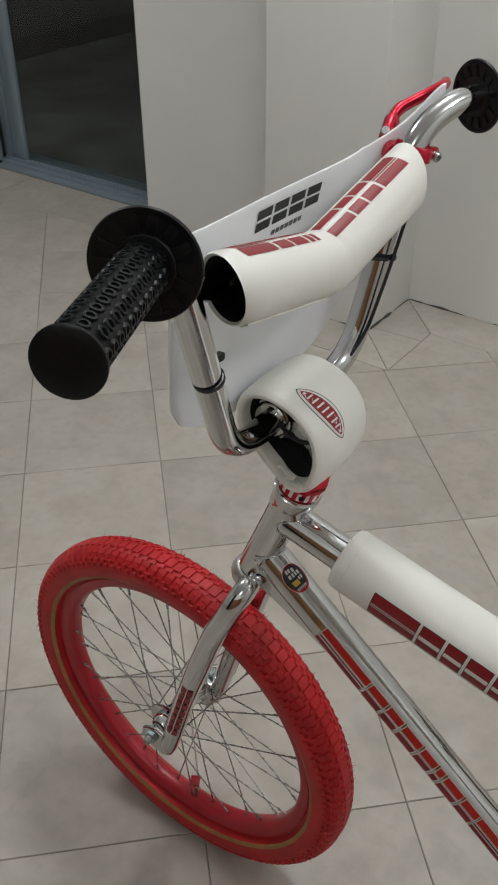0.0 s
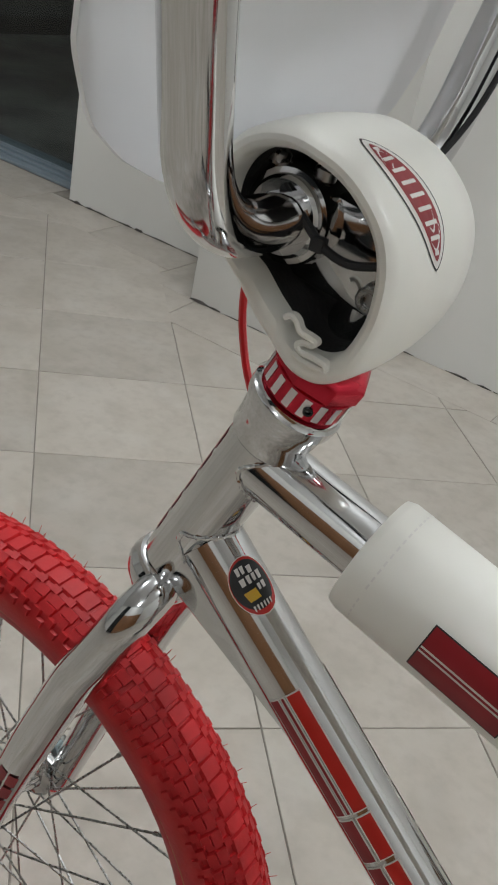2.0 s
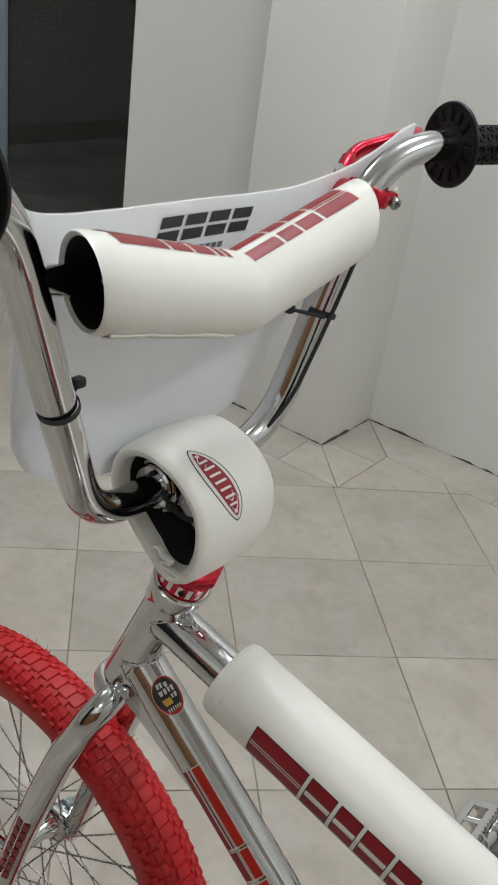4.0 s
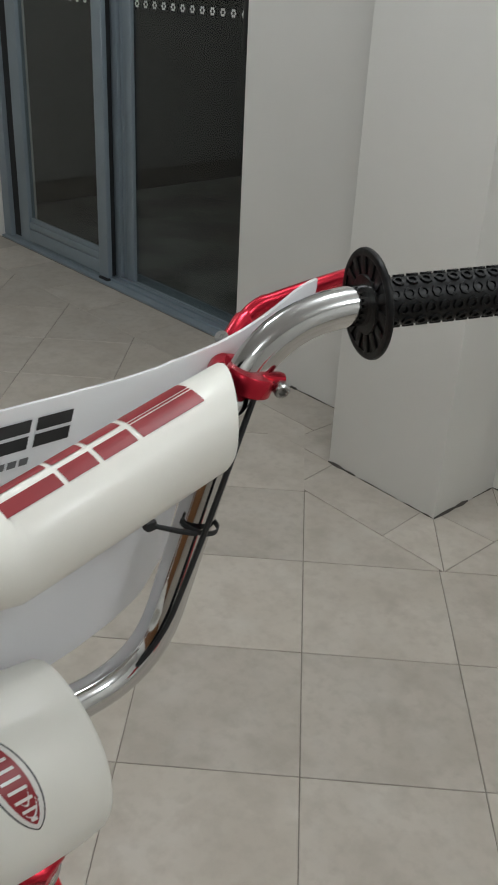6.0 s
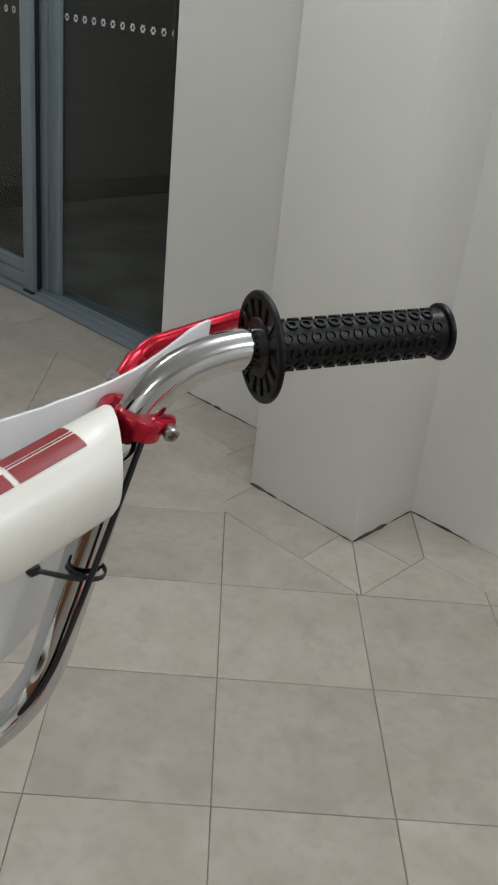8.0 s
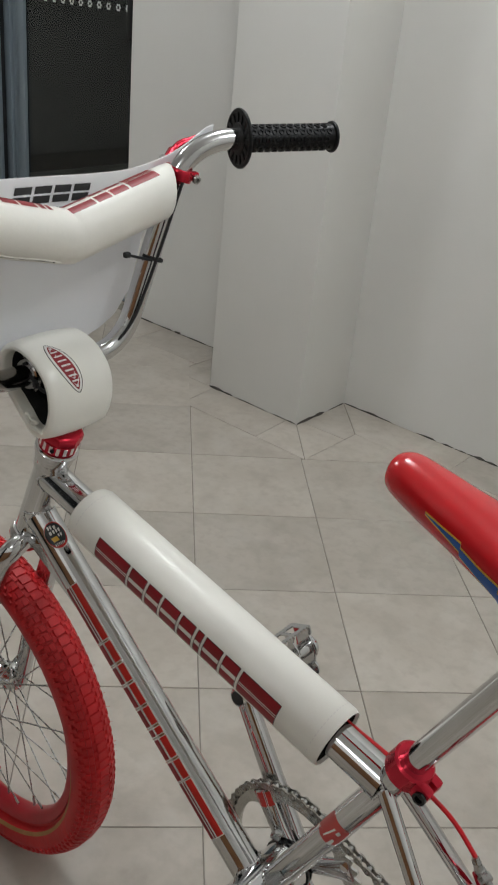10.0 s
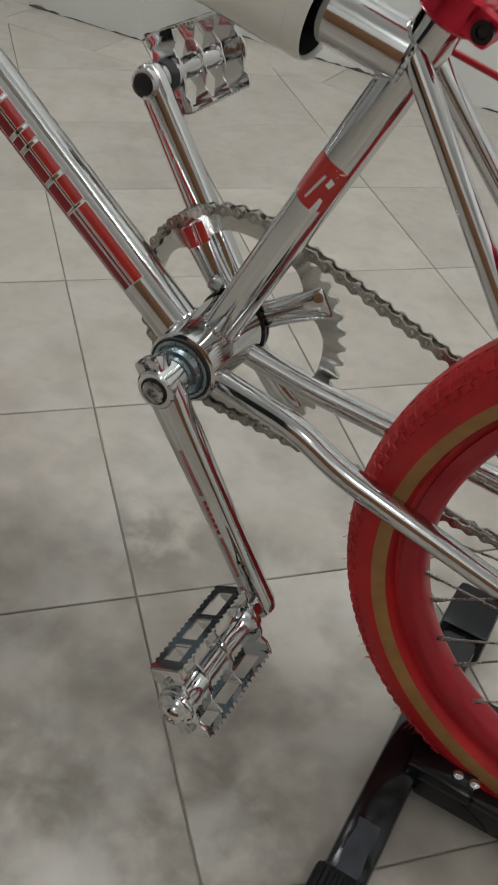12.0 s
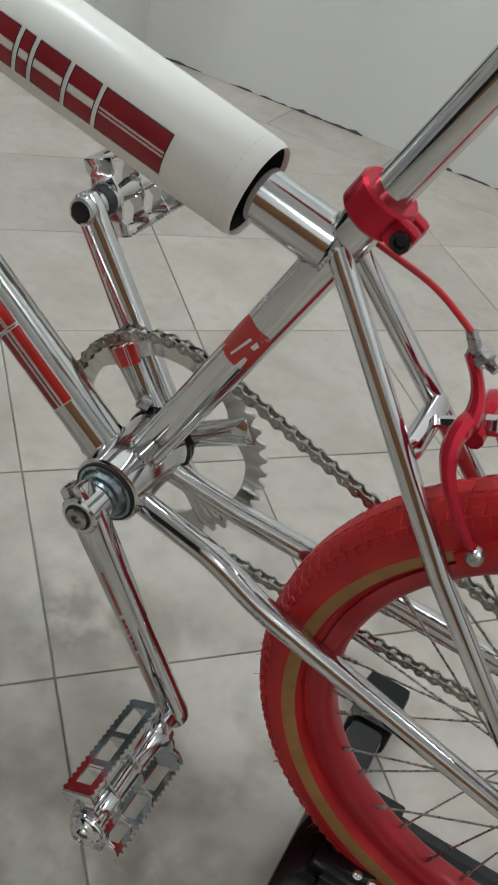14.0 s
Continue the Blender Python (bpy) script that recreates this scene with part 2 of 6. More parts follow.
def box(bm, m, sx, sy, sz, bevel=0.0, mat=0):
    """A box of that size about the matrix m."""
    geo = bmesh.ops.create_cube(bm, size=1.0, matrix=m @ Matrix.Diagonal((sx, sy, sz, 1)))
    faces = {f for v in geo["verts"] for f in v.link_faces}
    for f in faces:
        f.material_index = mat
    if bevel:
        bmesh.ops.bevel(bm, geom=list({e for v in geo["verts"] for e in v.link_edges}), offset=bevel, segments=2, affect="EDGES", profile=0.6)


def span(bm, lo, hi, bevel=0.0, mat=0):
    lo, hi = Vector(lo), Vector(hi)
    box(bm, Matrix.Translation((lo + hi) / 2), *(hi - lo), bevel, mat)


def prism(bm, outline, m, thick, bevel=0.0, mat=0):
    """A flat outline in the x-y plane of m, thick along its z, about the middle."""
    top = [bm.verts.new(m @ V(x, y, thick / 2)) for x, y in outline]
    low = [bm.verts.new(m @ V(x, y, -thick / 2)) for x, y in outline]
    faces = [bm.faces.new(top), bm.faces.new(list(reversed(low)))]
    for i in range(len(top)):
        j = (i + 1) % len(top)
        faces.append(bm.faces.new((top[i], low[i], low[j], top[j])))
    for f in faces:
        f.material_index = mat
    if bevel:
        edges = list({e for f in faces[:2] for e in f.edges})
        bmesh.ops.bevel(bm, geom=edges, offset=bevel, segments=2, affect="EDGES", profile=0.6)


def frame_on(at, x_axis, normal):
    """A matrix with its x along x_axis and its z along normal."""
    x = Vector(x_axis).normalized()
    z = Vector(normal)
    z = (z - x * z.dot(x)).normalized()
    y = z.cross(x)
    return Matrix(((x.x, y.x, z.x, at[0]), (x.y, y.y, z.y, at[1]), (x.z, y.z, z.z, at[2]), (0, 0, 0, 1)))


UPRIGHT = Matrix(((1, 0, 0, 0), (0, 0, -1, 0), (0, 1, 0, 0), (0, 0, 0, 1)))  # outline x, y become world x, z; thickness along y


def wrapped(bm, a, b, r, quads, zero=(0, -1, 0), steps=4, mat=0):
    """Patches on a tube from a to b: each is four (along, round) corners in metres; round starts at the direction zero."""
    a, b = Vector(a), Vector(b)
    d = (b - a).normalized()
    z = Vector(zero)
    z = (z - d * z.dot(d)).normalized()
    w = d.cross(z)
    for quad in quads:
        grid = []
        for i in range(steps + 1):
            t = i / steps
            row = []
            for j in range(2):
                p, q = (quad[0], quad[3]) if j == 0 else (quad[1], quad[2])
                s, c = p[0] + (q[0] - p[0]) * t, p[1] + (q[1] - p[1]) * t
                ang = c / r
                row.append(bm.verts.new(a + d * s + r * (math.cos(ang) * z + math.sin(ang) * w)))
            grid.append(row)
        for g, h in zip(grid, grid[1:]):
            bm.faces.new((g[0], g[1], h[1], h[0])).material_index = mat

# ---- structure ----
X0, X1, Y0, TOP = -4.8, 2.4, -2.6, 2.56
WALL_L, COL_Y, WALL_R, COL_X0, COL_X1, JAMB, DOOR_Y = 1.70, 1.446, 1.691, -1.412, -1.057, -2.10, 1.80


def structure(name, bm, mat, label, smooth=False):
    return tagged(mesh_object(name, bm, mat, None, smooth), label, "structure", kind="structure")


def simple_wall(name, lo, hi, label, bevel=0.0, mat=None):
    bm = bmesh.new()
    span(bm, lo, hi, bevel)
    return structure(name, bm, mat or WALL, label)


simple_wall("wall_north_right", (COL_X1 - 0.1, WALL_R, 0), (X1, WALL_R + 0.15, TOP), "off-white painted wall above a diagonal tiled floor")
simple_wall("wall_north_left", (JAMB, WALL_L, 0), (COL_X0 + 0.1, WALL_L + 0.4, TOP), "off-white painted wall beside the glass sliding door", 0.004)
bm = bmesh.new()
span(bm, (COL_X0, COL_Y, -0.01), (COL_X1, WALL_L + 0.1, TOP), 0.005)
tagged(mesh_object("column", bm, WALL), "off-white painted square column against the wall", "column", kind="structure")
simple_wall("wall_east", (X1, Y0, 0), (X1 + 0.15, WALL_R + 0.15, TOP), "plain off-white painted wall")
# unseen south walls, coloured to put brown and dark streaks into the chrome
simple_wall("wall_south_low", (-1.0, Y0 - 0.15, 0), (X1, Y0, 1.55), "plain orange-brown lower wall, unseen, added for its reflection", mat=BROWN_WALL)
simple_wall("wall_south_high", (-1.0, Y0 - 0.15, 1.55), (X1, Y0, TOP), "plain off-white painted wall over the brown lower wall")
simple_wall("wall_south_dark", (-2.1, Y0 - 0.15, 0), (-1.0, Y0, TOP), "plain near-black wall stretch, unseen, added for dark reflections", mat=DARK_WALL)
simple_wall("wall_south_left", (X0, Y0 - 0.15, 0), (-2.1, Y0, TOP), "plain off-white painted wall")
simple_wall("wall_west", (X0 - 0.15, Y0, 0), (X0, WALL_L + 0.3, TOP), "plain off-white painted wall")
simple_wall("wall_over_door", (X0, WALL_L, 2.1), (JAMB, WALL_L + 0.4, TOP), "off-white painted wall over the sliding door")
simple_wall("ceiling", (X0 - 0.15, Y0 - 0.15, TOP), (X1 + 0.15, WALL_L + 0.3, TOP + 0.15), "plain white painted ceiling", mat=CEILING)
simple_wall("ground_outside", (-9, DOOR_Y + 0.16, -0.2), (0, 6.6, -0.03), "dark rough concrete yard behind the glass door", mat=CONCRETE)
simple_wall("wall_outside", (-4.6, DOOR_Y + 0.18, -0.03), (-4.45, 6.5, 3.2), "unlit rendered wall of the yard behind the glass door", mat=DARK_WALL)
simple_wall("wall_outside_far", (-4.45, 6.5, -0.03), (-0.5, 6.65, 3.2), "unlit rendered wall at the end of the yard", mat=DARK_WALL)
simple_wall("wall_north_far", (X0, DOOR_Y - 0.03, 0), (-3.86, DOOR_Y + 0.17, TOP), "off-white painted wall at the end of the sliding door", 0.004)

# dark broken sealant line where walls meet the floor
random.seed(5)
bm = bmesh.new()


def sealant(a, b):
    a, b = Vector(a), Vector(b)
    d = (b - a).normalized()
    n = V(d.y, -d.x, 0)
    s, length = 0.0, (b - a).length
    while s < length:
        run = random.uniform(0.03, 0.14)
        w = random.uniform(0.0012, 0.0048)
        e = min(length, s + run)
        if random.random() < 0.82:
            cols = []
            for k in range(6):
                t = s + (e - s) * k / 5
                h = w * random.uniform(0.4, 1.5) * (0.3 if k in (0, 5) else 1)
                cols.append([a + d * t + n * 0.0006, a + d * t + n * (h + 0.0008), a + d * t + n * 0.0006 + V(0, 0, h * 1.3)])
            for c in cols:
                for p in c:
                    p.z += 0.0009
            loft(bm, cols)
        s = e + random.uniform(0, 0.02)


sealant((COL_X0, COL_Y, 0), (COL_X1, COL_Y, 0))
sealant((COL_X1, COL_Y, 0), (COL_X1, WALL_R, 0))
sealant((COL_X1, WALL_R, 0), (1.4, WALL_R, 0))
sealant((JAMB, WALL_L, 0), (COL_X0, WALL_L, 0))
structure("skirting_sealant", bm, DIRT, "dark broken sealant line along the foot of the walls")

# ---- sliding door ----
door = new("door_1")
tagged(door, "grey aluminium sliding glass door, closed, dark yard behind it", "door", kind="structure")


def rail(name, lo, hi, mat=ALU, bevel=0.003, parent=door, label=""):
    b = bmesh.new()
    span(b, lo, hi, bevel)
    return part(name, b, mat, parent, label)


END = -3.86
rail("track", (END, DOOR_Y - 0.025, 0), (JAMB, DOOR_Y + 0.16, 0.012))
rail("track_rib", (END, DOOR_Y + 0.005, 0.012), (JAMB, DOOR_Y + 0.016, 0.022))
rail("track_rib", (END, DOOR_Y + 0.045, 0.012), (JAMB, DOOR_Y + 0.056, 0.022))
# front leaf: two stiles, a bottom rail and a glazing bead
rail("stile", (-3.066, DOOR_Y - 0.005, 0.02), (-3.000, DOOR_Y + 0.018, 2.1), bevel=0.006)
rail("stile_foot", (-3.062, DOOR_Y - 0.012, 0.002), (-2.997, DOOR_Y + 0.016, 0.02), RUBBER_SEAL)
# each seal is a black strip filling a dark gap between profiles
rail("seal", (-3.075, DOOR_Y + 0.018, 0.02), (-3.022, DOOR_Y + 0.050, 2.1), RUBBER_SEAL)
rail("stile", (-3.722, DOOR_Y, 0.02), (-3.640, DOOR_Y + 0.04, 2.1), bevel=0.006)
rail("seal", (-3.795, DOOR_Y + 0.012, 0.02), (-3.722, DOOR_Y + 0.05, 2.1), RUBBER_SEAL)
rail("frame_post", (END, DOOR_Y - 0.010, 0.012), (-3.795, DOOR_Y + 0.06, 2.1), bevel=0.005)
rail("bottom_rail", (-3.640, DOOR_Y, 0.026), (-3.066, DOOR_Y + 0.036, 0.080))
rail("bottom_rail", (-3.640, DOOR_Y + 0.003, 0.083), (-3.066, DOOR_Y + 0.034, 0.112))
rail("glazing_bead", (-3.640, DOOR_Y + 0.010, 0.112), (-3.066, DOOR_Y + 0.030, 0.130))
# rear leaf, on the second track
rail("stile", (-3.085, DOOR_Y + 0.052, 0.02), (-2.988, DOOR_Y + 0.100, 2.1))
rail("stile_bead", (-2.983, DOOR_Y + 0.063, 0.02), (-2.961, DOOR_Y + 0.078, 2.1))
rail("stile", (-2.956, DOOR_Y + 0.058, 0.02), (-2.906, DOOR_Y + 0.078, 2.1), bevel=0.005)
rail("bottom_rail", (-2.906, DOOR_Y + 0.062, 0.012), (JAMB, DOOR_Y + 0.09, 0.022))
rail("top_rail", (END, DOOR_Y + 0.01, 2.03), (JAMB, DOOR_Y + 0.11, 2.1))
for lo, hi, y, foot in ((-3.640, -3.066, 0.02, 0.11), (-2.920, JAMB, 0.074, 0.02)):
    pane = rail("pane", (lo, DOOR_Y + y - 0.003, foot), (hi, DOOR_Y + y + 0.003, 2.06), GLASS, 0.0)
    pane.visible_shadow = False
    b = bmesh.new()
    k = lo + 0.04
    while k < hi - 0.02:
        for q in range(6):
            a = q * math.pi / 3
            lathe(b, [(0, 0.0045), (0.0008, 0.0045)], (k + 0.009 * math.cos(a), DOOR_Y + y - 0.0045, 1.035 + 0.009 * math.sin(a)), (0, 1, 0), 6)
        k += 0.052
    part("frosted_dots", b, FROST, pane, "row of small frosted dots")
b = bmesh.new()
span(b, (-2.262, DOOR_Y + 0.02, 0.94), (-2.222, DOOR_Y + 0.06, 1.2), 0.012)
part("door_handle", b, BLACK_PAINT, door, "black handle")


# ---- the bicycle ----
bicycle = new("bicycle")
tagged(bicycle, "chrome racing bicycle with red tyres and white pads", "bicycle")
BB = V(-0.0065, 0, 0.3215)
HEAD_TOP, HEAD_LOW = V(-0.3425, 0, 0.703), V(-0.394, 0, 0.573)
HEAD = (HEAD_TOP - HEAD_LOW).normalized()
SEAT_TOP = V(0.1176, 0, 0.5922)
SEAT_DIR = (SEAT_TOP - BB).normalized()
TT_F, TT_R = V(-0.352, 0, 0.661), V(0.098, 0, 0.5564)
FRONT, REAR = V(-0.516, 0.007, 0.2545), V(0.385, 0, 0.2515)


def along(a, b, t):
    return a + (b - a) * t


def weld(name, at, axis, r, post, post_axis, post_r, parent):
    """A rippled weld bead where a tube of radius r, from a point along an axis, meets a thicker post."""
    d, su, u = basis(axis)
    n = Vector(post_axis).normalized()
    line = []
    for k in range(84):
        a = 2 * math.pi * k / 84
        start = Vector(at) + r * (math.cos(a) * su + math.sin(a) * u)
        rel = start - Vector(post)
        flat, way = rel - n * rel.dot(n), d - n * d.dot(n)
        qa, qb, qc = way.dot(way), 2 * flat.dot(way), flat.dot(flat) - post_r ** 2
        disc = max(0.0, qb * qb - 4 * qa * qc)
        line.append((start + d * ((-qb + math.sqrt(disc)) / (2 * qa)), math.cos(a) * su + math.sin(a) * u))
    rings = []
    for k, (c, out) in enumerate(line):
        rr = 0.0014 * (1 + 0.3 * math.sin(k * 2.3))
        rings.append([c + rr * (math.cos(q) * out + math.sin(q) * d) for q in (2 * math.pi * i / 6 for i in range(6))])
    b = bmesh.new()
    loft(b, rings, loop=True)
    return part(name, b, CHROME, parent)


# frame
bm = bmesh.new()
lathe(bm, [(0, 0.0165), (0.001, 0.0175), (0.118, 0.0175), (0.119, 0.0165)], HEAD_LOW, HEAD, 32)
head = part("head_tube", bm, CHROME, bicycle)
bm = bmesh.new()
lathe(bm, [(0.109, 0.0178), (0.111, 0.0196), (0.1215, 0.0198), (0.1225, 0.0205), (0.1305, 0.0207), (0.1315, 0.0226), (0.1345, 0.0232), (0.1385, 0.0232), (0.1400, 0.0215), (0.1415, 0.0212), (0.143, 0.016)], HEAD_LOW, HEAD, 40)
part("headset_cup", bm, CHROME, head)
bm = bmesh.new()
lathe(bm, [(-0.014, 0.017), (-0.013, 0.0205), (-0.008, 0.022), (-0.004, 0.0215), (-0.001, 0.020), (0.003, 0.0195), (0.004, 0.018)], HEAD_LOW, HEAD, 32)
part("crown_race", bm, CHROME, head)
bm = bmesh.new()
lock_at = HEAD_LOW + HEAD * 0.1435
lathe(bm, [(0, 0.020), (0.0005, 0.0212), (0.0120, 0.0212), (0.0124, 0.0200), (0.0128, 0.010)], lock_at, HEAD, 40)
lathe(bm, [(0.0122, 0.0205), (0.0126, 0.0218), (0.0134, 0.0226), (0.0205, 0.0226), (0.0225, 0.0216), (0.0240, 0.0195), (0.0245, 0.012)], lock_at, HEAD, 8)
lock = part("lock_ring", bm, RED_ANOD, head, "red anodised octagonal headset lock ring")
step = 2 * math.pi * 0.0214 / 17
for k in range(17):
    bm = bmesh.new()
    wrapped(bm, lock_at, lock_at + HEAD, 0.0214, [((0.0014, k * step), (0.0112, k * step), (0.0112, (k + 0.46) * step), (0.0014, (k + 0.46) * step))])
    part("notch", bm, DISC, lock)
bm = bmesh.new()
d, s, u = basis(HEAD)
q = lock_at + HEAD * 0.0062 + (V(0.55, -0.83, 0) - HEAD * V(0.55, -0.83, 0).dot(HEAD)).normalized() * 0.0202
lathe(bm, [(0, 0.0024), (0.0024, 0.0024), (0.0024, 0.0014), (0.0016, 0.0013)], q, (0.55, -0.83, -0.2), 12)
part("set_screw", bm, BLACK_PAINT, lock)

bm = bmesh.new()
tube(bm, [TT_F, TT_R], 0.0172, 28)
part("top_tube", bm, CHROME, bicycle)
DT_A, DT_B = V(-0.3724, 0, 0.6019), V(-0.0096, 0, 0.3100)
bm = bmesh.new()
tube(bm, [DT_A, DT_B], 0.0178, 28)
down_tube = part("down_tube", bm, CHROME, bicycle)
bm = bmesh.new()
tube(bm, [BB, SEAT_TOP], 0.0136, 28)
seat_tube = part("seat_tube", bm, CHROME, bicycle)
bm = bmesh.new()
prism(bm, [(-0.401, 0.580), (-0.386, 0.614), (-0.365, 0.605), (-0.285, 0.541), (-0.270, 0.517), (-0.29, 0.524)], UPRIGHT, 0.030, 0.002)
part("gusset", bm, CHROME, bicycle)
bm = bmesh.new()
lathe(bm, [(-0.036, 0.0250), (-0.0345, 0.0272), (0.0345, 0.0272), (0.036, 0.0250)], BB, (0, 1, 0), 36)
shell = part("bottom_bracket_shell", bm, CHROME, bicycle)
for side in (-1, 1):
    bm = bmesh.new()
    lathe(bm, [(0.034, 0.0230), (0.0385, 0.0228), (0.039, 0.0205), (0.0375, 0.0195), (0.0435, 0.0175), (0.0442, 0.0145), (0.0475, 0.0140), (0.048, 0.0115), (0.062, 0.0100)],
          BB, (0, side, 0), 30)
    cup = part("bearing_cup", bm, ZINC, shell, "zinc-plated bearing cup")
    bm = bmesh.new()
    lathe(bm, [(0.0355, 0.0228), (0.0368, 0.0249), (0.0380, 0.0246), (0.0386, 0.0228)], BB, (0, side, 0), 36, closed=True)
    part("seal_ring", bm, RUBBER_SEAL, cup, "black seal ring")

weld("weld_bead", TT_F, TT_R - TT_F, 0.0172, HEAD_LOW, HEAD, 0.0175, head)
weld("weld_bead", DT_A, DT_B - DT_A, 0.0178, HEAD_LOW, HEAD, 0.0175, head)
weld("weld_bead", TT_R, TT_F - TT_R, 0.0172, BB, SEAT_DIR, 0.0136, seat_tube)
weld("weld_bead", DT_B, DT_A - DT_B, 0.0178, BB, (0, 1, 0), 0.0272, shell)
weld("weld_bead", BB, SEAT_DIR, 0.0136, BB, (0, 1, 0), 0.0272, shell)


def side_of(pts, side):
    return [V(p[0], p[1] * -side, p[2]) for p in pts]


for side in (-1, 1):
    bm = bmesh.new()
    if side > 0:
        line = [(0.008, -0.021, 0.3155), (0.089, -0.0345, 0.3130), (0.130, -0.0392, 0.2962), (0.385, -0.062, 0.249)]
    else:
        line = [(0.008, -0.022, 0.316), (0.07, -0.030, 0.300), (0.25, -0.050, 0.272), (0.385, -0.060, 0.250)]
    pts = rounded(side_of(line, -side), [0, 0.018, 0.018, 0])
    tube(bm, pts, [0.0095] * (len(pts) - 1) + [0.007], 18)
    part("chainstay", bm, CHROME, bicycle)
    bm = bmesh.new()
    tube(bm, side_of([(0.103, -0.010, 0.561), (0.232, -0.047, 0.410), (0.376, -0.064, 0.250)], -side), [0.0072, 0.0072, 0.0062], 16)
    part("seatstay", bm, CHROME, bicycle)
    bm = bmesh.new()
    prism(bm, [(0.355, 0.262), (0.355, 0.236), (0.395, 0.228), (0.425, 0.238), (0.425, 0.262), (0.385, 0.275)], UPRIGHT @ Matrix.Translation((0, 0, 0.060 * side)), 0.005, 0.001)
    part("dropout", bm, CHROME, bicycle)
bm = bmesh.new()
tube(bm, [V(0.1835, -0.031, 0.4685), V(0.1845, -0.026, 0.4690), V(0.1845, 0.026, 0.4690), V(0.1835, 0.031, 0.4685)], [0.0085, 0.0092, 0.0092, 0.0085], 20, flat=0.85)
part("stay_bridge", bm, CHROME, bicycle)

# decals: plain stripes and blocks in place of lettering
def patches(name, a, b, r, quads, zero, steps, mat, parent, label=""):
    """One small piece of print for each patch."""
    for quad in quads:
        piece = bmesh.new()
        wrapped(piece, a, b, r, [quad], zero, steps)
        part(name, piece, mat, parent, label)


# down tube sticker
s0, s1 = 0.088, 0.392
for zero in ((0, -1, 0), (0, 1, 0)):
    fill = []
    for e0, e1 in ((s0, s0 + 0.068), (s1 - 0.065, s1)):
        fill += [[(e0, c0), (e1, c0), (e1, c1), (e0, c1)] for c0, c1 in ((-0.013, -0.0055), (-0.0034, -0.0018), (0.0003, 0.0062))]
    s, room = s0 + 0.0715, s1 - s0 - 0.0680 - 0.0715 - 6 * 0.0040
    for cell in (0.155, 0.128, 0.158, 0.128, 0.050, 0.152, 0.135):
        w = room * cell / 0.906
        fill.append([(s, -0.013), (s + w, -0.013), (s + w, -0.0052), (s, -0.0052)])
        fill.append([(s, -0.0024), (s + w, -0.0024), (s + w, 0.0062), (s, 0.0062)])
        s += w + 0.0040
    turn = 1 if zero[1] < 0 else -1
    fill = [[(a, (c - 0.0015) * turn) for a, c in q][::turn] for q in fill]
    for q in fill:
        lower = (q[0][1] + q[2][1]) / 2 * (1 if zero[1] < 0 else -1) > -0.005
        patches("frame_sticker", DT_A, DT_B, 0.0182, [q], zero, 4, RED_PRINT if lower else RED_FOIL, down_tube)
        a0, c0, a1, c1 = min(p[0] for p in q) - 0.0008, min(p[1] for p in q) - 0.0008, max(p[0] for p in q) + 0.0008, max(p[1] for p in q) + 0.0008
        patches("sticker_edge", DT_A, DT_B, 0.0180, [[(a0, c0), (a1, c0), (a1, c1), (a0, c1)]], zero, 4, WHITE_PRINT, down_tube)
# round badge on the down tube
def oval(bm, a, b, r, s, c, ls, lc, seg=24, zero=(0, -1, 0), mat=0, power=2.0):
    """A patch on a tube, oval or, with a higher power, a rounded square."""
    a, b = Vector(a), Vector(b)
    d = (b - a).normalized()
    z = Vector(zero)
    z = (z - d * z.dot(d)).normalized()
    w = d.cross(z)

    def at(x, y):
        ang = y / r
        return a + d * x + r * (math.cos(ang) * z + math.sin(ang) * w)
    rows = []
    for f in (0.0, 0.2, 0.4, 0.6, 0.8, 1.0):
        ring = []
        for k in range(seg):
            q = 2 * math.pi * k / seg
            rad = f * (abs(math.cos(q)) ** power + abs(math.sin(q)) ** power) ** (-1 / power)
            ring.append(bm.verts.new(at(s + rad * ls * math.cos(q), c + rad * lc * math.sin(q))) if f or not k else ring[0])
        rows.append(ring)
    for inside, outside in zip(rows, rows[1:]):
        for k in range(seg):
            j = (k + 1) % seg
            corners = (inside[k], outside[k], outside[j], inside[j]) if inside[k] is not inside[j] else (inside[k], outside[k], outside[j])
            bm.faces.new(corners).material_index = mat


bm = bmesh.new()
BS, BC = 0.0305, -0.0215
oval(bm, DT_A, DT_B, 0.01805, BS, BC, 0.0163, 0.0125, mat=2)
oval(bm, DT_A, DT_B, 0.01820, BS, BC, 0.0158, 0.0120, mat=0)
oval(bm, DT_A, DT_B, 0.01835, BS - 0.0008, BC + 0.0002, 0.0136, 0.0112, mat=1)
blocks = [(-0.0118, 0.0000, 0.0042, 0.0022), (-0.0118, 0.0028, 0.0042, 0.0022), (-0.0104, -0.0042, 0.0040, 0.0030), (-0.0060, -0.0075, 0.0046, 0.0026), (-0.0058, -0.0040, 0.0040, 0.0022), (-0.0060, -0.0008, 0.0044, 0.0024),
          (-0.0058, 0.0026, 0.0040, 0.0030), (0.0000, -0.0072, 0.0038, 0.0024), (0.0002, -0.0040, 0.0034, 0.0020)] + [(0.0094, -0.0056 + 0.0020 * k, 0.0030, 0.0012) for k in range(6)]
wrapped(bm, DT_A, DT_B, 0.0185, [[(BS + x, BC + y), (BS + x + w, BC + y + 0.0005), (BS + x + w, BC + y + h), (BS + x, BC + y + h)] for x, y, w, h in blocks], mat=2)
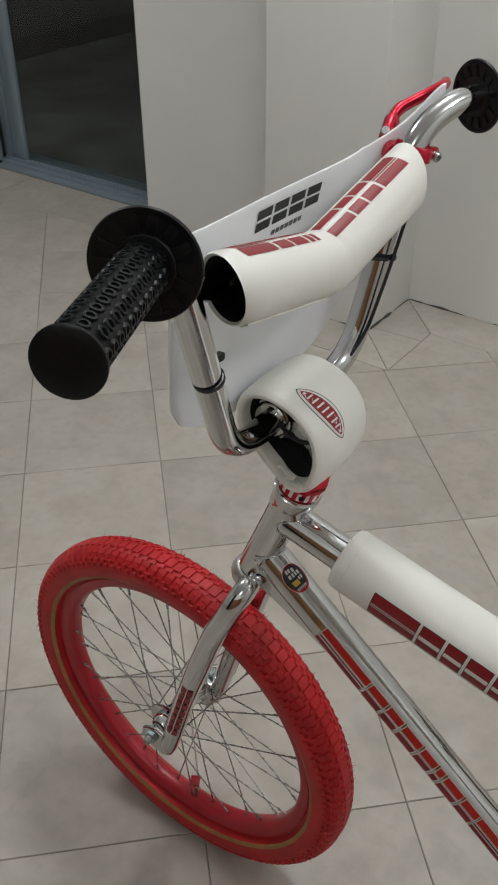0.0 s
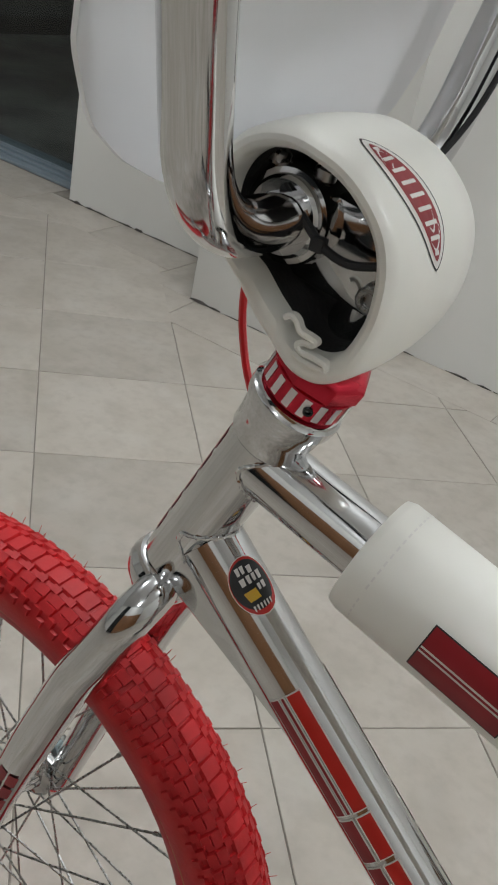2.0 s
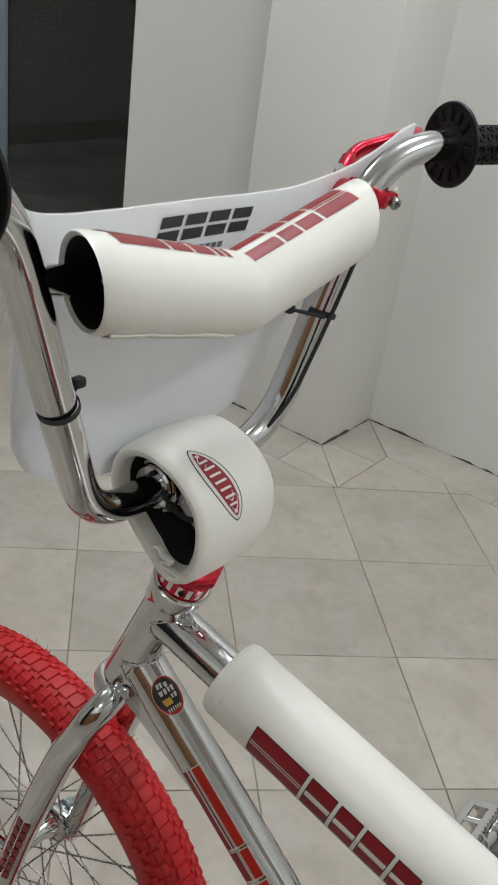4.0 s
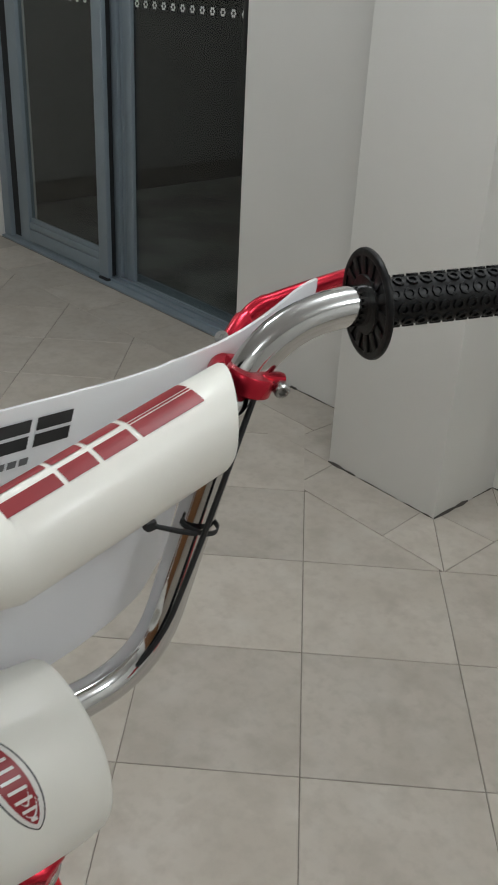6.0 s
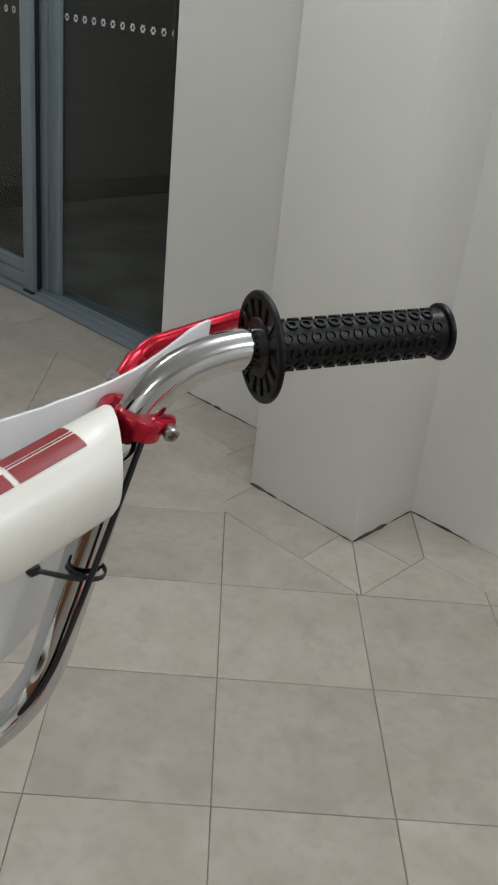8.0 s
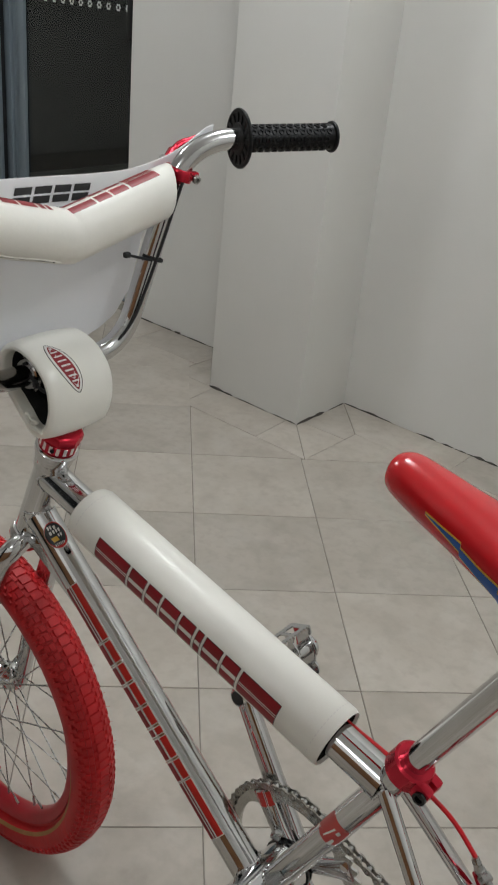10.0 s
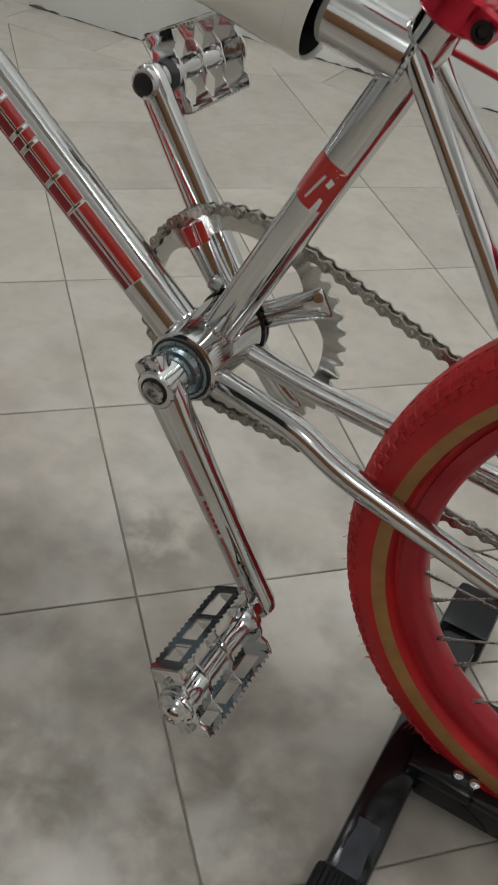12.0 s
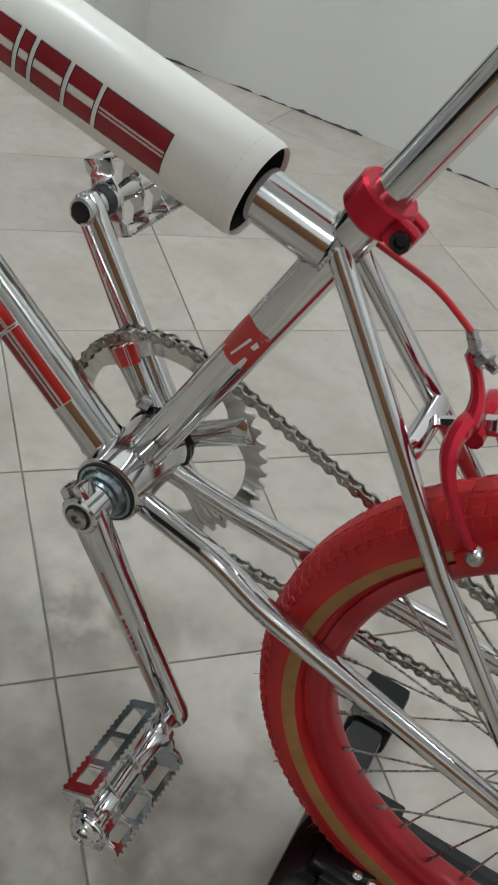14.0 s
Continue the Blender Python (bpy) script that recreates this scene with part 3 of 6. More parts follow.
wrapped(bm, DT_A, DT_B, 0.0185, [[(BS + 0.0015, BC - 0.0006), (BS + 0.0070, BC - 0.0012), (BS + 0.0070, BC + 0.0056), (BS + 0.0015, BC + 0.0066)]], mat=3)
part("frame_badge", bm, [RED_FOIL, BLACK_PRINT, WHITE_PRINT, YELLOW], down_tube, "round black badge with red rim")
# seat tube badge and head tube badge
bm = bmesh.new()
oval(bm, BB, SEAT_TOP, 0.0138, 0.170, -0.002, 0.0170, 0.0150, mat=0, power=5.0)
wrapped(bm, BB, SEAT_TOP, 0.0141, [[(0.158, -0.0042), (0.178, -0.0012), (0.178, 0.0008), (0.158, -0.0026)], [(0.173, 0.0028), (0.179, 0.0036), (0.177, 0.0072), (0.172, 0.0060)], [(0.153, 0.0035), (0.164, 0.0046), (0.163, 0.0072), (0.153, 0.0080)]], mat=1)
part("tube_badge", bm, [RED_FOIL, DISC], seat_tube, "rounded square red badge with silver mark")
for k in range(6):
    s = 0.018 + k * 0.0175
    patches("tube_badge", HEAD_LOW, HEAD_TOP, 0.0178, [[(s, -0.007), (s + 0.013, -0.007), (s + 0.013, 0.007), (s, 0.007)]], (-1, -0.15, 0), 4, RED_PRINT, head)

# fork: two bent legs joined under the head tube
for side in (-1, 1):
    bm = bmesh.new()
    line = [(-0.394, 0.004, 0.560), (-0.388, 0.018, 0.565), (-0.3925, 0.0335, 0.551), (-0.4045, 0.0400, 0.521), (-0.4165, 0.0432, 0.493), (-0.438, 0.0455, 0.430),
            (-0.451, 0.0462, 0.390), (-0.464, 0.047, 0.349), (-0.480, 0.048, 0.292), (-0.4905, 0.0488, 0.255), (-0.495, 0.049, 0.240)]
    knots = [V(x, y * side, z) for x, y, z in line]
    radii = [0.0105, 0.0115, 0.0124, 0.0128, 0.0132, 0.0136, 0.0128, 0.0124, 0.0118, 0.0112, 0.0080]
    pts, rs = [], []
    for k in range(len(knots) - 1):
        p0, p1, p2, p3 = knots[max(k - 1, 0)], knots[k], knots[k + 1], knots[min(k + 2, len(knots) - 1)]
        for q in range(4):
            t = q / 4
            pts.append(0.5 * (2 * p1 + (p2 - p0) * t + (2 * p0 - 5 * p1 + 4 * p2 - p3) * t * t + (3 * p1 - p0 - 3 * p2 + p3) * t ** 3))
            rs.append(radii[k] + (radii[k + 1] - radii[k]) * t)
    tube(bm, pts + [knots[-1]], rs + [radii[-1]], 24)
    leg = part("fork_leg", bm, CHROME, bicycle)
    bm = bmesh.new()
    prism(bm, [(-0.490, 0.262), (-0.488, 0.236), (-0.503, 0.226), (-0.523, 0.231), (-0.536, 0.243), (-0.533, 0.257), (-0.513, 0.268)],
          UPRIGHT @ Matrix.Translation((0, 0, -0.0490 * side)), 0.006, 0.001)
    part("dropout", bm, CHROME, leg)
    top, low = knots[5], knots[9]
    quads = []
    for k in range(7):
        s = 0.030 + k * 0.0155
        quads += [[(s, -0.0078), (s + 0.0125, -0.0078), (s + 0.0125, -0.0008), (s, -0.0008)], [(s, 0.0008), (s + 0.0125, 0.0008), (s + 0.0125, 0.0078), (s, 0.0078)]]
    patches("fork_sticker", top, low, 0.0135, quads, (0.15, side, 0), 4, RED_PRINT, leg)
bm = bmesh.new()
lathe(bm, [(-0.026, 0.008), (-0.024, 0.014), (-0.018, 0.0172), (-0.008, 0.0178), (-0.003, 0.0165)], HEAD_LOW, HEAD, 28)
part("fork_crown", bm, CHROME, bicycle)

# wheels
random.seed(2)


def wheel(centre, hub_half, flange, flip):
    o = Vector(centre)
    bm = bmesh.new()
    half = [(0.0060, 0.1895), (0.0105, 0.1920), (0.0132, 0.1965), (0.0140, 0.2005), (0.0143, 0.2030), (0.0143, 0.2056), (0.0130, 0.2062), (0.0112, 0.2055), (0.0105, 0.2020)]
    prof = [(-y, r) for y, r in half[::-1]] + half
    lathe(bm, prof, o, (0, 1, 0), 96, closed=True)
    rim = part("wheel", bm, RED_ALLOY, bicycle, "red wheel rim with red tyre and steel spokes")
    bm = bmesh.new()
    # the sidewall turns in under the tan band, so that a dark groove runs beside the rim
    half = [(0.0106, 0.2035), (0.0118, 0.2100), (0.0222, 0.2130), (0.0260, 0.2220), (0.0262, 0.2275), (0.0248, 0.2330), (0.0200, 0.2400), (0.0130, 0.2448), (0.005, 0.2466)]
    if flip < 0:
        half[2:4] = [(0.0208, 0.2117), (0.0238, 0.2160)]
    tprof = [(-y, r) for y, r in half] + half[::-1]
    tprof = [(y * 1.05, 0.2045 + (r - 0.2045) * 1.105) for y, r in tprof]
    mats = [1 if k in (2, 14) else 0 for k in range(18)]
    lathe(bm, tprof, o, (0, 1, 0), 112, mats=mats, closed=True)
    tyre = part("tyre", bm, [RED_RUBBER, TAN_WALL], rim, "red knobbly tyre with tan sidewall band")
    bm = bmesh.new()

    def knob(ang, y, r, lx, ly, h, lean=0.0, taper=0.78):
        """A block on the tread: lx round the wheel, ly across it."""
        rad = V(math.cos(ang), 0, math.sin(ang))
        tan = V(-math.sin(ang), 0, math.cos(ang))
        nrm = (rad * math.cos(lean) + V(0, 1, 0) * math.sin(lean)).normalized()
        acr = (V(0, 1, 0) * math.cos(lean) - rad * math.sin(lean)).normalized()
        c = o + rad * r + V(0, y, 0)
        lo = [c + tan * sx * lx / 2 + acr * sy * ly / 2 - nrm * 0.001 for sx, sy in ((-1, -1), (1, -1), (1, 1), (-1, 1))]
        hi = [c + tan * sx * lx / 2 * taper + acr * sy * ly / 2 * taper + nrm * h for sx, sy in ((-1, -1), (1, -1), (1, 1), (-1, 1))]
        a, b = [bm.verts.new(p) for p in lo], [bm.verts.new(p) for p in hi]
        bm.faces.new(b)
        for i in range(4):
            j = (i + 1) % 4
            bm.faces.new((a[i], a[j], b[j], b[i]))
    rows, low = (124, 0.0026) if flip < 0 else (138, 0.0013)
    pitch = 2 * math.pi * 0.25 / rows
    for k in range(rows):
        a = 2 * math.pi * k / rows
        w = 2 * math.pi / rows
        # a broad middle block, a row of pits either side of it, then shoulder blocks with a toothed edge
        uneven = random.uniform(0.93, 1.04)
        knob(a, 0, 0.2502, pitch * 0.98 * uneven, 0.0165, low, 0.0, 0.80)
        for s in (-1, 1):
            knob(a + w * 0.5, s * 0.0093, 0.2493, pitch * 0.60 * uneven, 0.0060, low, s * 0.32, 0.82)
            knob(a, s * 0.0141, 0.2475, pitch * 0.88 * uneven, 0.0080, low, s * 0.52, 0.80)
            knob(a + w * 0.04, s * 0.0195, 0.2442, pitch * 0.82 * uneven, 0.0074, low, s * 0.84, 0.78)
            knob(a + w * 0.5, s * 0.0236, 0.2408, pitch * 0.56, 0.0066, low * 0.8, s * 1.10, 0.78)
            if flip < 0:
                knob(a + w * 0.04, s * 0.0259, 0.2365, pitch * 0.50, 0.0062, low * 0.6, s * 1.32, 0.72)
    tagged(part("tread", bm, RED_RUBBER, tyre, "red moulded tread blocks", smooth=False), kind="stuff")
    # fine moulding hairs
    bm = bmesh.new()
    for k in range(150):
        ang, s = random.uniform(0, 2 * math.pi), random.choice((-1, 1))
        rad = V(math.cos(ang), 0, math.sin(ang))
        c = o + rad * 0.2440 + V(0, s * 0.022, 0)
        tip = c + rad * random.uniform(0.003, 0.0055) + V(0, s * random.uniform(0.002, 0.004), random.uniform(-0.002, 0.002))
        tube(bm, [c, tip], [0.00035, 0.0002], 3)
    tagged(part("moulding_hair", bm, RED_RUBBER, tyre, smooth=False), kind="stuff")
    # hub
    bm = bmesh.new()
    lathe(bm, [(-hub_half, 0.012), (-hub_half + 0.004, 0.015), (-flange - 0.003, 0.016), (-flange - 0.0025, 0.0255), (-flange + 0.0005, 0.026), (-flange + 0.002, 0.017), (-0.012, 0.0125),
               (0.012, 0.0125), (flange - 0.002, 0.017), (flange - 0.0005, 0.026), (flange + 0.0025, 0.0255), (flange + 0.003, 0.016), (hub_half - 0.004, 0.015), (hub_half, 0.012)],
          o, (0, 1, 0), 28)
    part("hub", bm, CHROME, rim, "polished hub")
    bm = bmesh.new()
    reach = hub_half + 0.026
    lathe(bm, [(-reach, 0.004), (-reach + 0.001, 0.0048), (reach - 0.001, 0.0048), (reach, 0.004)], o, (0, 1, 0), 14)
    part("axle", bm, STEEL, rim)
    for s in (-1, 1):
        bm = bmesh.new()
        y = hub_half + 0.0075
        lathe(bm, [(y, 0.0115), (y + 0.002, 0.0118), (y + 0.0025, 0.0095), (y + 0.009, 0.0095), (y + 0.011, 0.0082)], o, (0, s, 0), 6)
        part("axle_nut", bm, ZINC, rim)
        bm = bmesh.new()
        lathe(bm, [(hub_half + 0.001, 0.009), (hub_half + 0.0035, 0.009)], o, (0, s, 0), 18)
        part("washer", bm, STEEL, rim)
    # spokes, three-cross
    for k in range(36):
        s = -1 if k % 2 else 1
        a_rim = 2 * math.pi * k / 36 + 0.05
        turn = (1 if (k // 2) % 2 else -1) * radians(62)
        a_hub = a_rim + turn
        p = o + V(math.cos(a_hub) * 0.0225, s * flange, math.sin(a_hub) * 0.0225)
        q = o + V(math.cos(a_rim) * 0.1905, s * 0.003, math.sin(a_rim) * 0.1905)
        bm = bmesh.new()
        end = along(p, q, 0.93)
        tube(bm, [p, end], 0.00095, 6)
        tube(bm, [end, q], [0.0017, 0.0020], 6)
        part("spoke", bm, STEEL, rim)
    return rim


front_wheel = wheel(FRONT, 0.046, 0.030, -1)
wheel(REAR, 0.052, 0.031, 1)
# dice-shaped valve cap
bm = bmesh.new()
valve = FRONT + V(0.015, 0, -0.19)
tube(bm, [valve, valve + V(-0.0012, 0, 0.022)], 0.003, 10)
part("valve", bm, STEEL, front_wheel)
bm = bmesh.new()
box(bm, Matrix.Translation(valve + V(-0.002, 0, 0.032)) @ pose(0, 0, 0, 20, 10, 30), 0.0135, 0.0135, 0.0135, 0.0022)
cap = part("valve_cap", bm, RED_ALLOY, front_wheel, "red dice-shaped valve cap")
bm = bmesh.new()
for dx, dz in ((-0.0035, -0.0035), (0.0035, 0.0035), (0.0035, -0.0035), (-0.0035, 0.0035)):
    m = Matrix.Translation(valve + V(-0.002, 0, 0.032)) @ pose(0, 0, 0, 20, 10, 30)
    lathe(bm, [(0.0064, 0.0014), (0.0071, 0.0012)], m @ V(dx, 0, dz), m.to_3x3() @ V(0, -1, 0), 8)
part("dice_pip", bm, WHITE_PRINT, cap)

# handlebar
GRIP0, GRIP1 = V(-0.313, 0.216, 1.007), V(-0.268, 0.321, 1.011)
half_bar = [(-0.357, 0.0, 0.786), (-0.355, 0.098, 0.786), (-0.3366, 0.1609, 1.0049), tuple(GRIP1)]
near_bar = [(-0.357, 0.0, 0.786), (-0.351, -0.091, 0.788), (-0.3205, -0.186, 1.021), (-0.286, -0.240, 1.025), (-0.236, -0.340, 1.034)]
half_bar[3] = tuple(along(V(*half_bar[2]), GRIP1, 0.96))
right = rounded([V(*p) for p in half_bar], [0, 0.046, 0.056, 0], 12)
left = rounded([V(*p) for p in near_bar[:3]] + [along(V(*near_bar[2]), V(*near_bar[4]), 0.96)], [0, 0.046, 0.056, 0], 12)
bm = bmesh.new()
tube(bm, list(reversed(left)) + right[1:], 0.0112, 22)
bar = part("handlebar", bm, CHROME, bicycle)
XL, XM = V(-0.333, 0.148, 0.962), V(-0.332, 0, 0.930)
bm = bmesh.new()
tube(bm, rounded([V(-0.327, -0.158, 0.965), XM, XL], 0.02), 0.008, 16)
part("crossbar", bm, CHROME, bar)

for s in (-1, 1):
    a, b = (GRIP0, GRIP1) if s > 0 else (V(*near_bar[3]), V(*near_bar[4]))
    d = (b - a).normalized()
    a = a - d * (0.001 if s > 0 else 0.004)
    L = (b - a).length
    bm = bmesh.new()
    lathe(bm, [(0.003, 0.0118), (0.003, 0.0132), (0.02, 0.0132), (L - 0.0050, 0.0132), (L - 0.0034, 0.0140), (L - 0.0028, 0.0160), (L - 0.0018, 0.0167), (L - 0.0002, 0.0167), (L + 0.0006, 0.0155), (L + 0.0002, 0.006)], a, d, 32)
    grip = part("grip", bm, GRIP, bicycle, "black ribbed rubber grip with round flange")
    # flange with slots
    bm = bmesh.new()
    D, S, U = basis(d)
    seg = 64
    m = Matrix(((S.x, U.x, D.x, a.x), (S.y, U.y, D.y, a.y), (S.z, U.z, D.z, a.z), (0, 0, 0, 1)))
    lathe(bm, [(-0.0006, 0.0118), (-0.0004, 0.0160), (0.0004, 0.0166), (0.0034, 0.0166), (0.004, 0.0160), (0.0045, 0.0118)], a, d, 48)
    back = 0.0004 if s < 0 else 0.0014
    lathe(bm, [(back, 0.0150), (back, 0.0270), (0.0026, 0.0270), (0.0026, 0.0150)], a, d, 48, closed=True)
    lathe(bm, [(0.0004, 0.0262), (-0.0002, 0.0280), (0.0004, 0.0300), (0.0014, 0.0306), (0.0026, 0.0306), (0.0034, 0.0300), (0.0036, 0.0280), (0.0030, 0.0262)], a, d, 48, closed=True)
    flange = part("grip_flange", bm, GRIP, grip)
    for k in range(14):
        bm = bmesh.new()
        q = 2 * math.pi * k / 14
        box(bm, m @ pose(0, 0, 0, 0, 0, math.degrees(q)) @ Matrix.Translation((0.0214, 0, 0.0018)), 0.0116, 0.0052, 0.0030, 0.0006)
        part("flange_rib", bm, GRIP, flange)
    # raised rings
    bm = bmesh.new()
    rows, rings = 10, 12
    for i in range(rings):
        for j in range(rows):
            h = 0.009 + (L - 0.019) * (i + (0.5 if j % 2 else 0.0)) / (rings - 0.5)
            q = 2 * math.pi * j / rows
            out = math.cos(q) * S + math.sin(q) * U
            around = out.cross(D)
            c = a + D * h + out * 0.0132
            pr = [(0.0037, -0.0006), (0.0034, 0.0012), (0.0021, 0.0012), (0.0018, -0.0006)]
            made = []
            for rr, hh in pr:
                ring = []
                for t in range(8):
                    w = 2 * math.pi * t / 8
                    p = D * (rr * math.cos(w)) + around * (rr * math.sin(w))
                    drop = 0.0132 - math.sqrt(max(0.0, 0.0132 ** 2 - (rr * math.sin(w)) ** 2))
                    ring.append(c + p + out * (hh - drop))
                made.append(ring)
            loft(bm, made, closed_ends=False)
    tagged(part("grip_knob", bm, GRIP, grip), kind="stuff")

# stem inside its pad
bm = bmesh.new()
STEER = HEAD_LOW + HEAD * 0.175
tube(bm, [STEER - HEAD * 0.030, STEER + HEAD * 0.045], 0.0125, 20)
m = frame_on((-0.330, 0, 0.778), (-1, 0, 0.12), (0, 0, 1))
box(bm, m, 0.050, 0.034, 0.040, 0.006)
box(bm, frame_on((-0.357, 0, 0.786), (-1, 0, 0.12), (0, 0, 1)), 0.034, 0.046, 0.034, 0.008)
lathe(bm, [(-0.0275, 0.0120), (-0.0275, 0.0150), (-0.0262, 0.0165), (-0.0240, 0.0168), (-0.0238, 0.0190), (-0.0215, 0.0200), (0.0215, 0.0200), (0.0238, 0.0190), (0.0240, 0.0168), (0.0275, 0.0150), (0.0275, 0.0120)],
      (-0.357, 0, 0.786), (0, 1, 0), 36)
stem = part("stem", bm, CHROME, bicycle)
bm = bmesh.new()
tube(bm, rounded([V(-0.358, -0.0285, 0.7985), V(-0.346, -0.031, 0.791), V(-0.334, -0.031, 0.782), V(-0.322, -0.030, 0.779), V(-0.310, -0.028, 0.783)], 0.006, 4), 0.0019, 8)
box(bm, Matrix.Translation((-0.336, -0.031, 0.783)), 0.006, 0.005, 0.006, 0.001)
part("cable_tie", bm, RUBBER_SEAL, stem, "black cable tie round the stem")
for x in (-0.370, -0.348):
    for y in (-0.016, 0.016):
        bm = bmesh.new()
        lathe(bm, [(0, 0.0048), (0.004, 0.0048), (0.005, 0.0038)], (x, y, 0.803), (0.1, 0, 1), 12)
        part("stem_bolt", bm, STEEL, stem)
bm = bmesh.new()
lathe(bm, [(0, 0.006), (0.004, 0.006), (0.005, 0.005), (0.005, 0.0032), (0.002, 0.003)], (-0.314, -0.0172, 0.766), (0, -1, 0), 12)
part("stem_bolt", bm, STEEL, stem)


ROLL = V(-0.338, 0, 0.782)
roll_cut = [(-0.2978, 0.776), (-0.3025, 0.796), (-0.316, 0.811), (-0.337, 0.8205), (-0.358, 0.8215), (-0.375, 0.813), (-0.383, 0.795), (-0.379, 0.776),
            (-0.362, 0.761), (-0.343, 0.748), (-0.325, 0.737), (-0.309, 0.742), (-0.3005, 0.757)]
roll_polar = sorted(((math.atan2(z - ROLL.z, x - ROLL.x) % (2 * math.pi)), math.hypot(x - ROLL.x, z - ROLL.z)) for x, z in roll_cut)


def roll_radius(a):
    n = len(roll_polar)
    for k in range(n):
        a0, a1 = roll_polar[k][0], roll_polar[(k + 1) % n][0] + (2 * math.pi if k == n - 1 else 0)
        for shift in (0, 2 * math.pi):
            if a0 <= a + shift <= a1:
                t = (a + shift - a0) / (a1 - a0)
                p0, p1, p2, p3 = (roll_polar[(k + i) % n][1] for i in (-1, 0, 1, 2))
                return 0.5 * (2 * p1 + (p2 - p0) * t + (2 * p0 - 5 * p1 + 4 * p2 - p3) * t * t + (3 * p1 - p0 - 3 * p2 + p3) * t ** 3)
    return 0.04


def roll_section(k, n, grow=0.0):
    """The pad's cut: a roll pulled to a seam below."""
    a = 2 * math.pi * (k / n % 1.0)
    r = roll_radius(a) + grow
    return ROLL.x + math.cos(a) * r, ROLL.z + math.sin(a) * r - 0.006 * (grow + 0.012) / 0.015 * max(0.0, -math.sin(a)) ** 3


bm = bmesh.new()
N = 96
rings = []
OUTER = ((-0.0375, 0.001), (-0.029, 0.0019), (-0.02, 0.0025), (-0.01, 0.0029), (0, 0.003), (0.016, 0.0025), (0.0325, 0.001))
for y, g in ((-0.030, -0.0078), (-0.0385, -0.0076), (-0.0414, -0.0066), (-0.0428, -0.0045), (-0.0426, -0.0022), (-0.0408, -0.0004)) + OUTER + ((0.0355, -0.0008), (0.0365, -0.003), (0.0355, -0.0062), (0.0325, -0.0075), (0.026, -0.0078)):
    rings.append([V(roll_section(k, N, g)[0], y, roll_section(k, N, g)[1]) for k in range(N)])
loft(bm, rings, closed_ends=False, loop=True)
for f in bm.faces:
    if max(v.co.y for v in f.verts) - min(v.co.y for v in f.verts) > 0.05:
        f.material_index = 1
stem_pad = part("stem_pad", bm, [VINYL, FOAM], bicycle, "white vinyl stem pad with oval badge")
bm = bmesh.new()
fold = [(-0.341, 0.761), (-0.338, 0.764), (-0.334, 0.7625), (-0.331, 0.757), (-0.326, 0.7565), (-0.3205, 0.7555), (-0.322, 0.7525), (-0.328, 0.7525), (-0.3315, 0.7495),
        (-0.328, 0.7465), (-0.320, 0.7465), (-0.3125, 0.7455), (-0.3118, 0.742), (-0.319, 0.7415), (-0.326, 0.7420), (-0.332, 0.7445)]
line = rounded([V(-0.319 + (x + 0.319) * 0.78, 0, 0.7415 + (z - 0.7415) * 0.72) for x, z in fold], 0.0022, 4)
rings = []
for k, p in enumerate(line):
    d = (line[min(k + 1, len(line) - 1)] - line[max(k - 1, 0)]).normalized()
    n = V(-d.z, 0, d.x) * 0.0012
    near, back = V(0, -0.0446, 0), V(0, -0.0412, 0)
    rings.append([p + n + back, p + n + near, p + near - V(0, 0.0005, 0), p - n + near, p - n + back])
loft(bm, rings)
part("pad_seam", bm, VINYL, stem_pad, "folded stitched seam")
# oval badge on the stem pad
bm = bmesh.new()


def on_roll(u, y, lift):
    """u: degrees round the roll from its back; y across."""
    for (y0, g0), (y1, g1) in zip(OUTER, OUTER[1:]):
        if y <= y1:
            break
    p = roll_section(u % 360, 360, g0 + (g1 - g0) * (y - y0) / (y1 - y0) + lift)
    return V(p[0], y, p[1])


def on_badge(u, y):
    """Badge axes: u along its length in degrees, y across it, both from its middle."""
    return 43.5 + u, -0.0155 + y - 0.0052 * u / 36


def roll_oval(half_u, half_y, lift):
    """A pointed oval."""
    seg, rows = 48, []
    for f in (0.0, 0.25, 0.5, 0.75, 1.0):
        ring = []
        for k in range(seg):
            a = 2 * math.pi * k / seg
            spot = on_badge(f * half_u * math.cos(a), f * half_y * math.sin(a) * abs(math.sin(a)) ** 0.35)
            ring.append(bm.verts.new(on_roll(*spot, lift)) if f or not k else ring[0])
        rows.append(ring)
    for inside, outside in zip(rows, rows[1:]):
        for k in range(seg):
            j = (k + 1) % seg
            bm.faces.new((inside[k], inside[j], outside[j], outside[k]) if inside[k] is not inside[j] else (inside[k], outside[j], outside[k]))


badge = None
for half_u, half_y, lift, mat_, name, label in ((42, 0.0112, 0.00018, BLACK_PRINT, "pad_badge", "oval dark red badge with white border"), (40.6, 0.0103, 0.00024, WHITE_PRINT, "badge_border", ""), (36.5, 0.0076, 0.00030, RED_PRINT, "badge_field", "")):
    bm = bmesh.new()
    roll_oval(half_u, half_y, lift)
    made = part(name, bm, mat_, badge or stem_pad, label)
    badge = badge or made
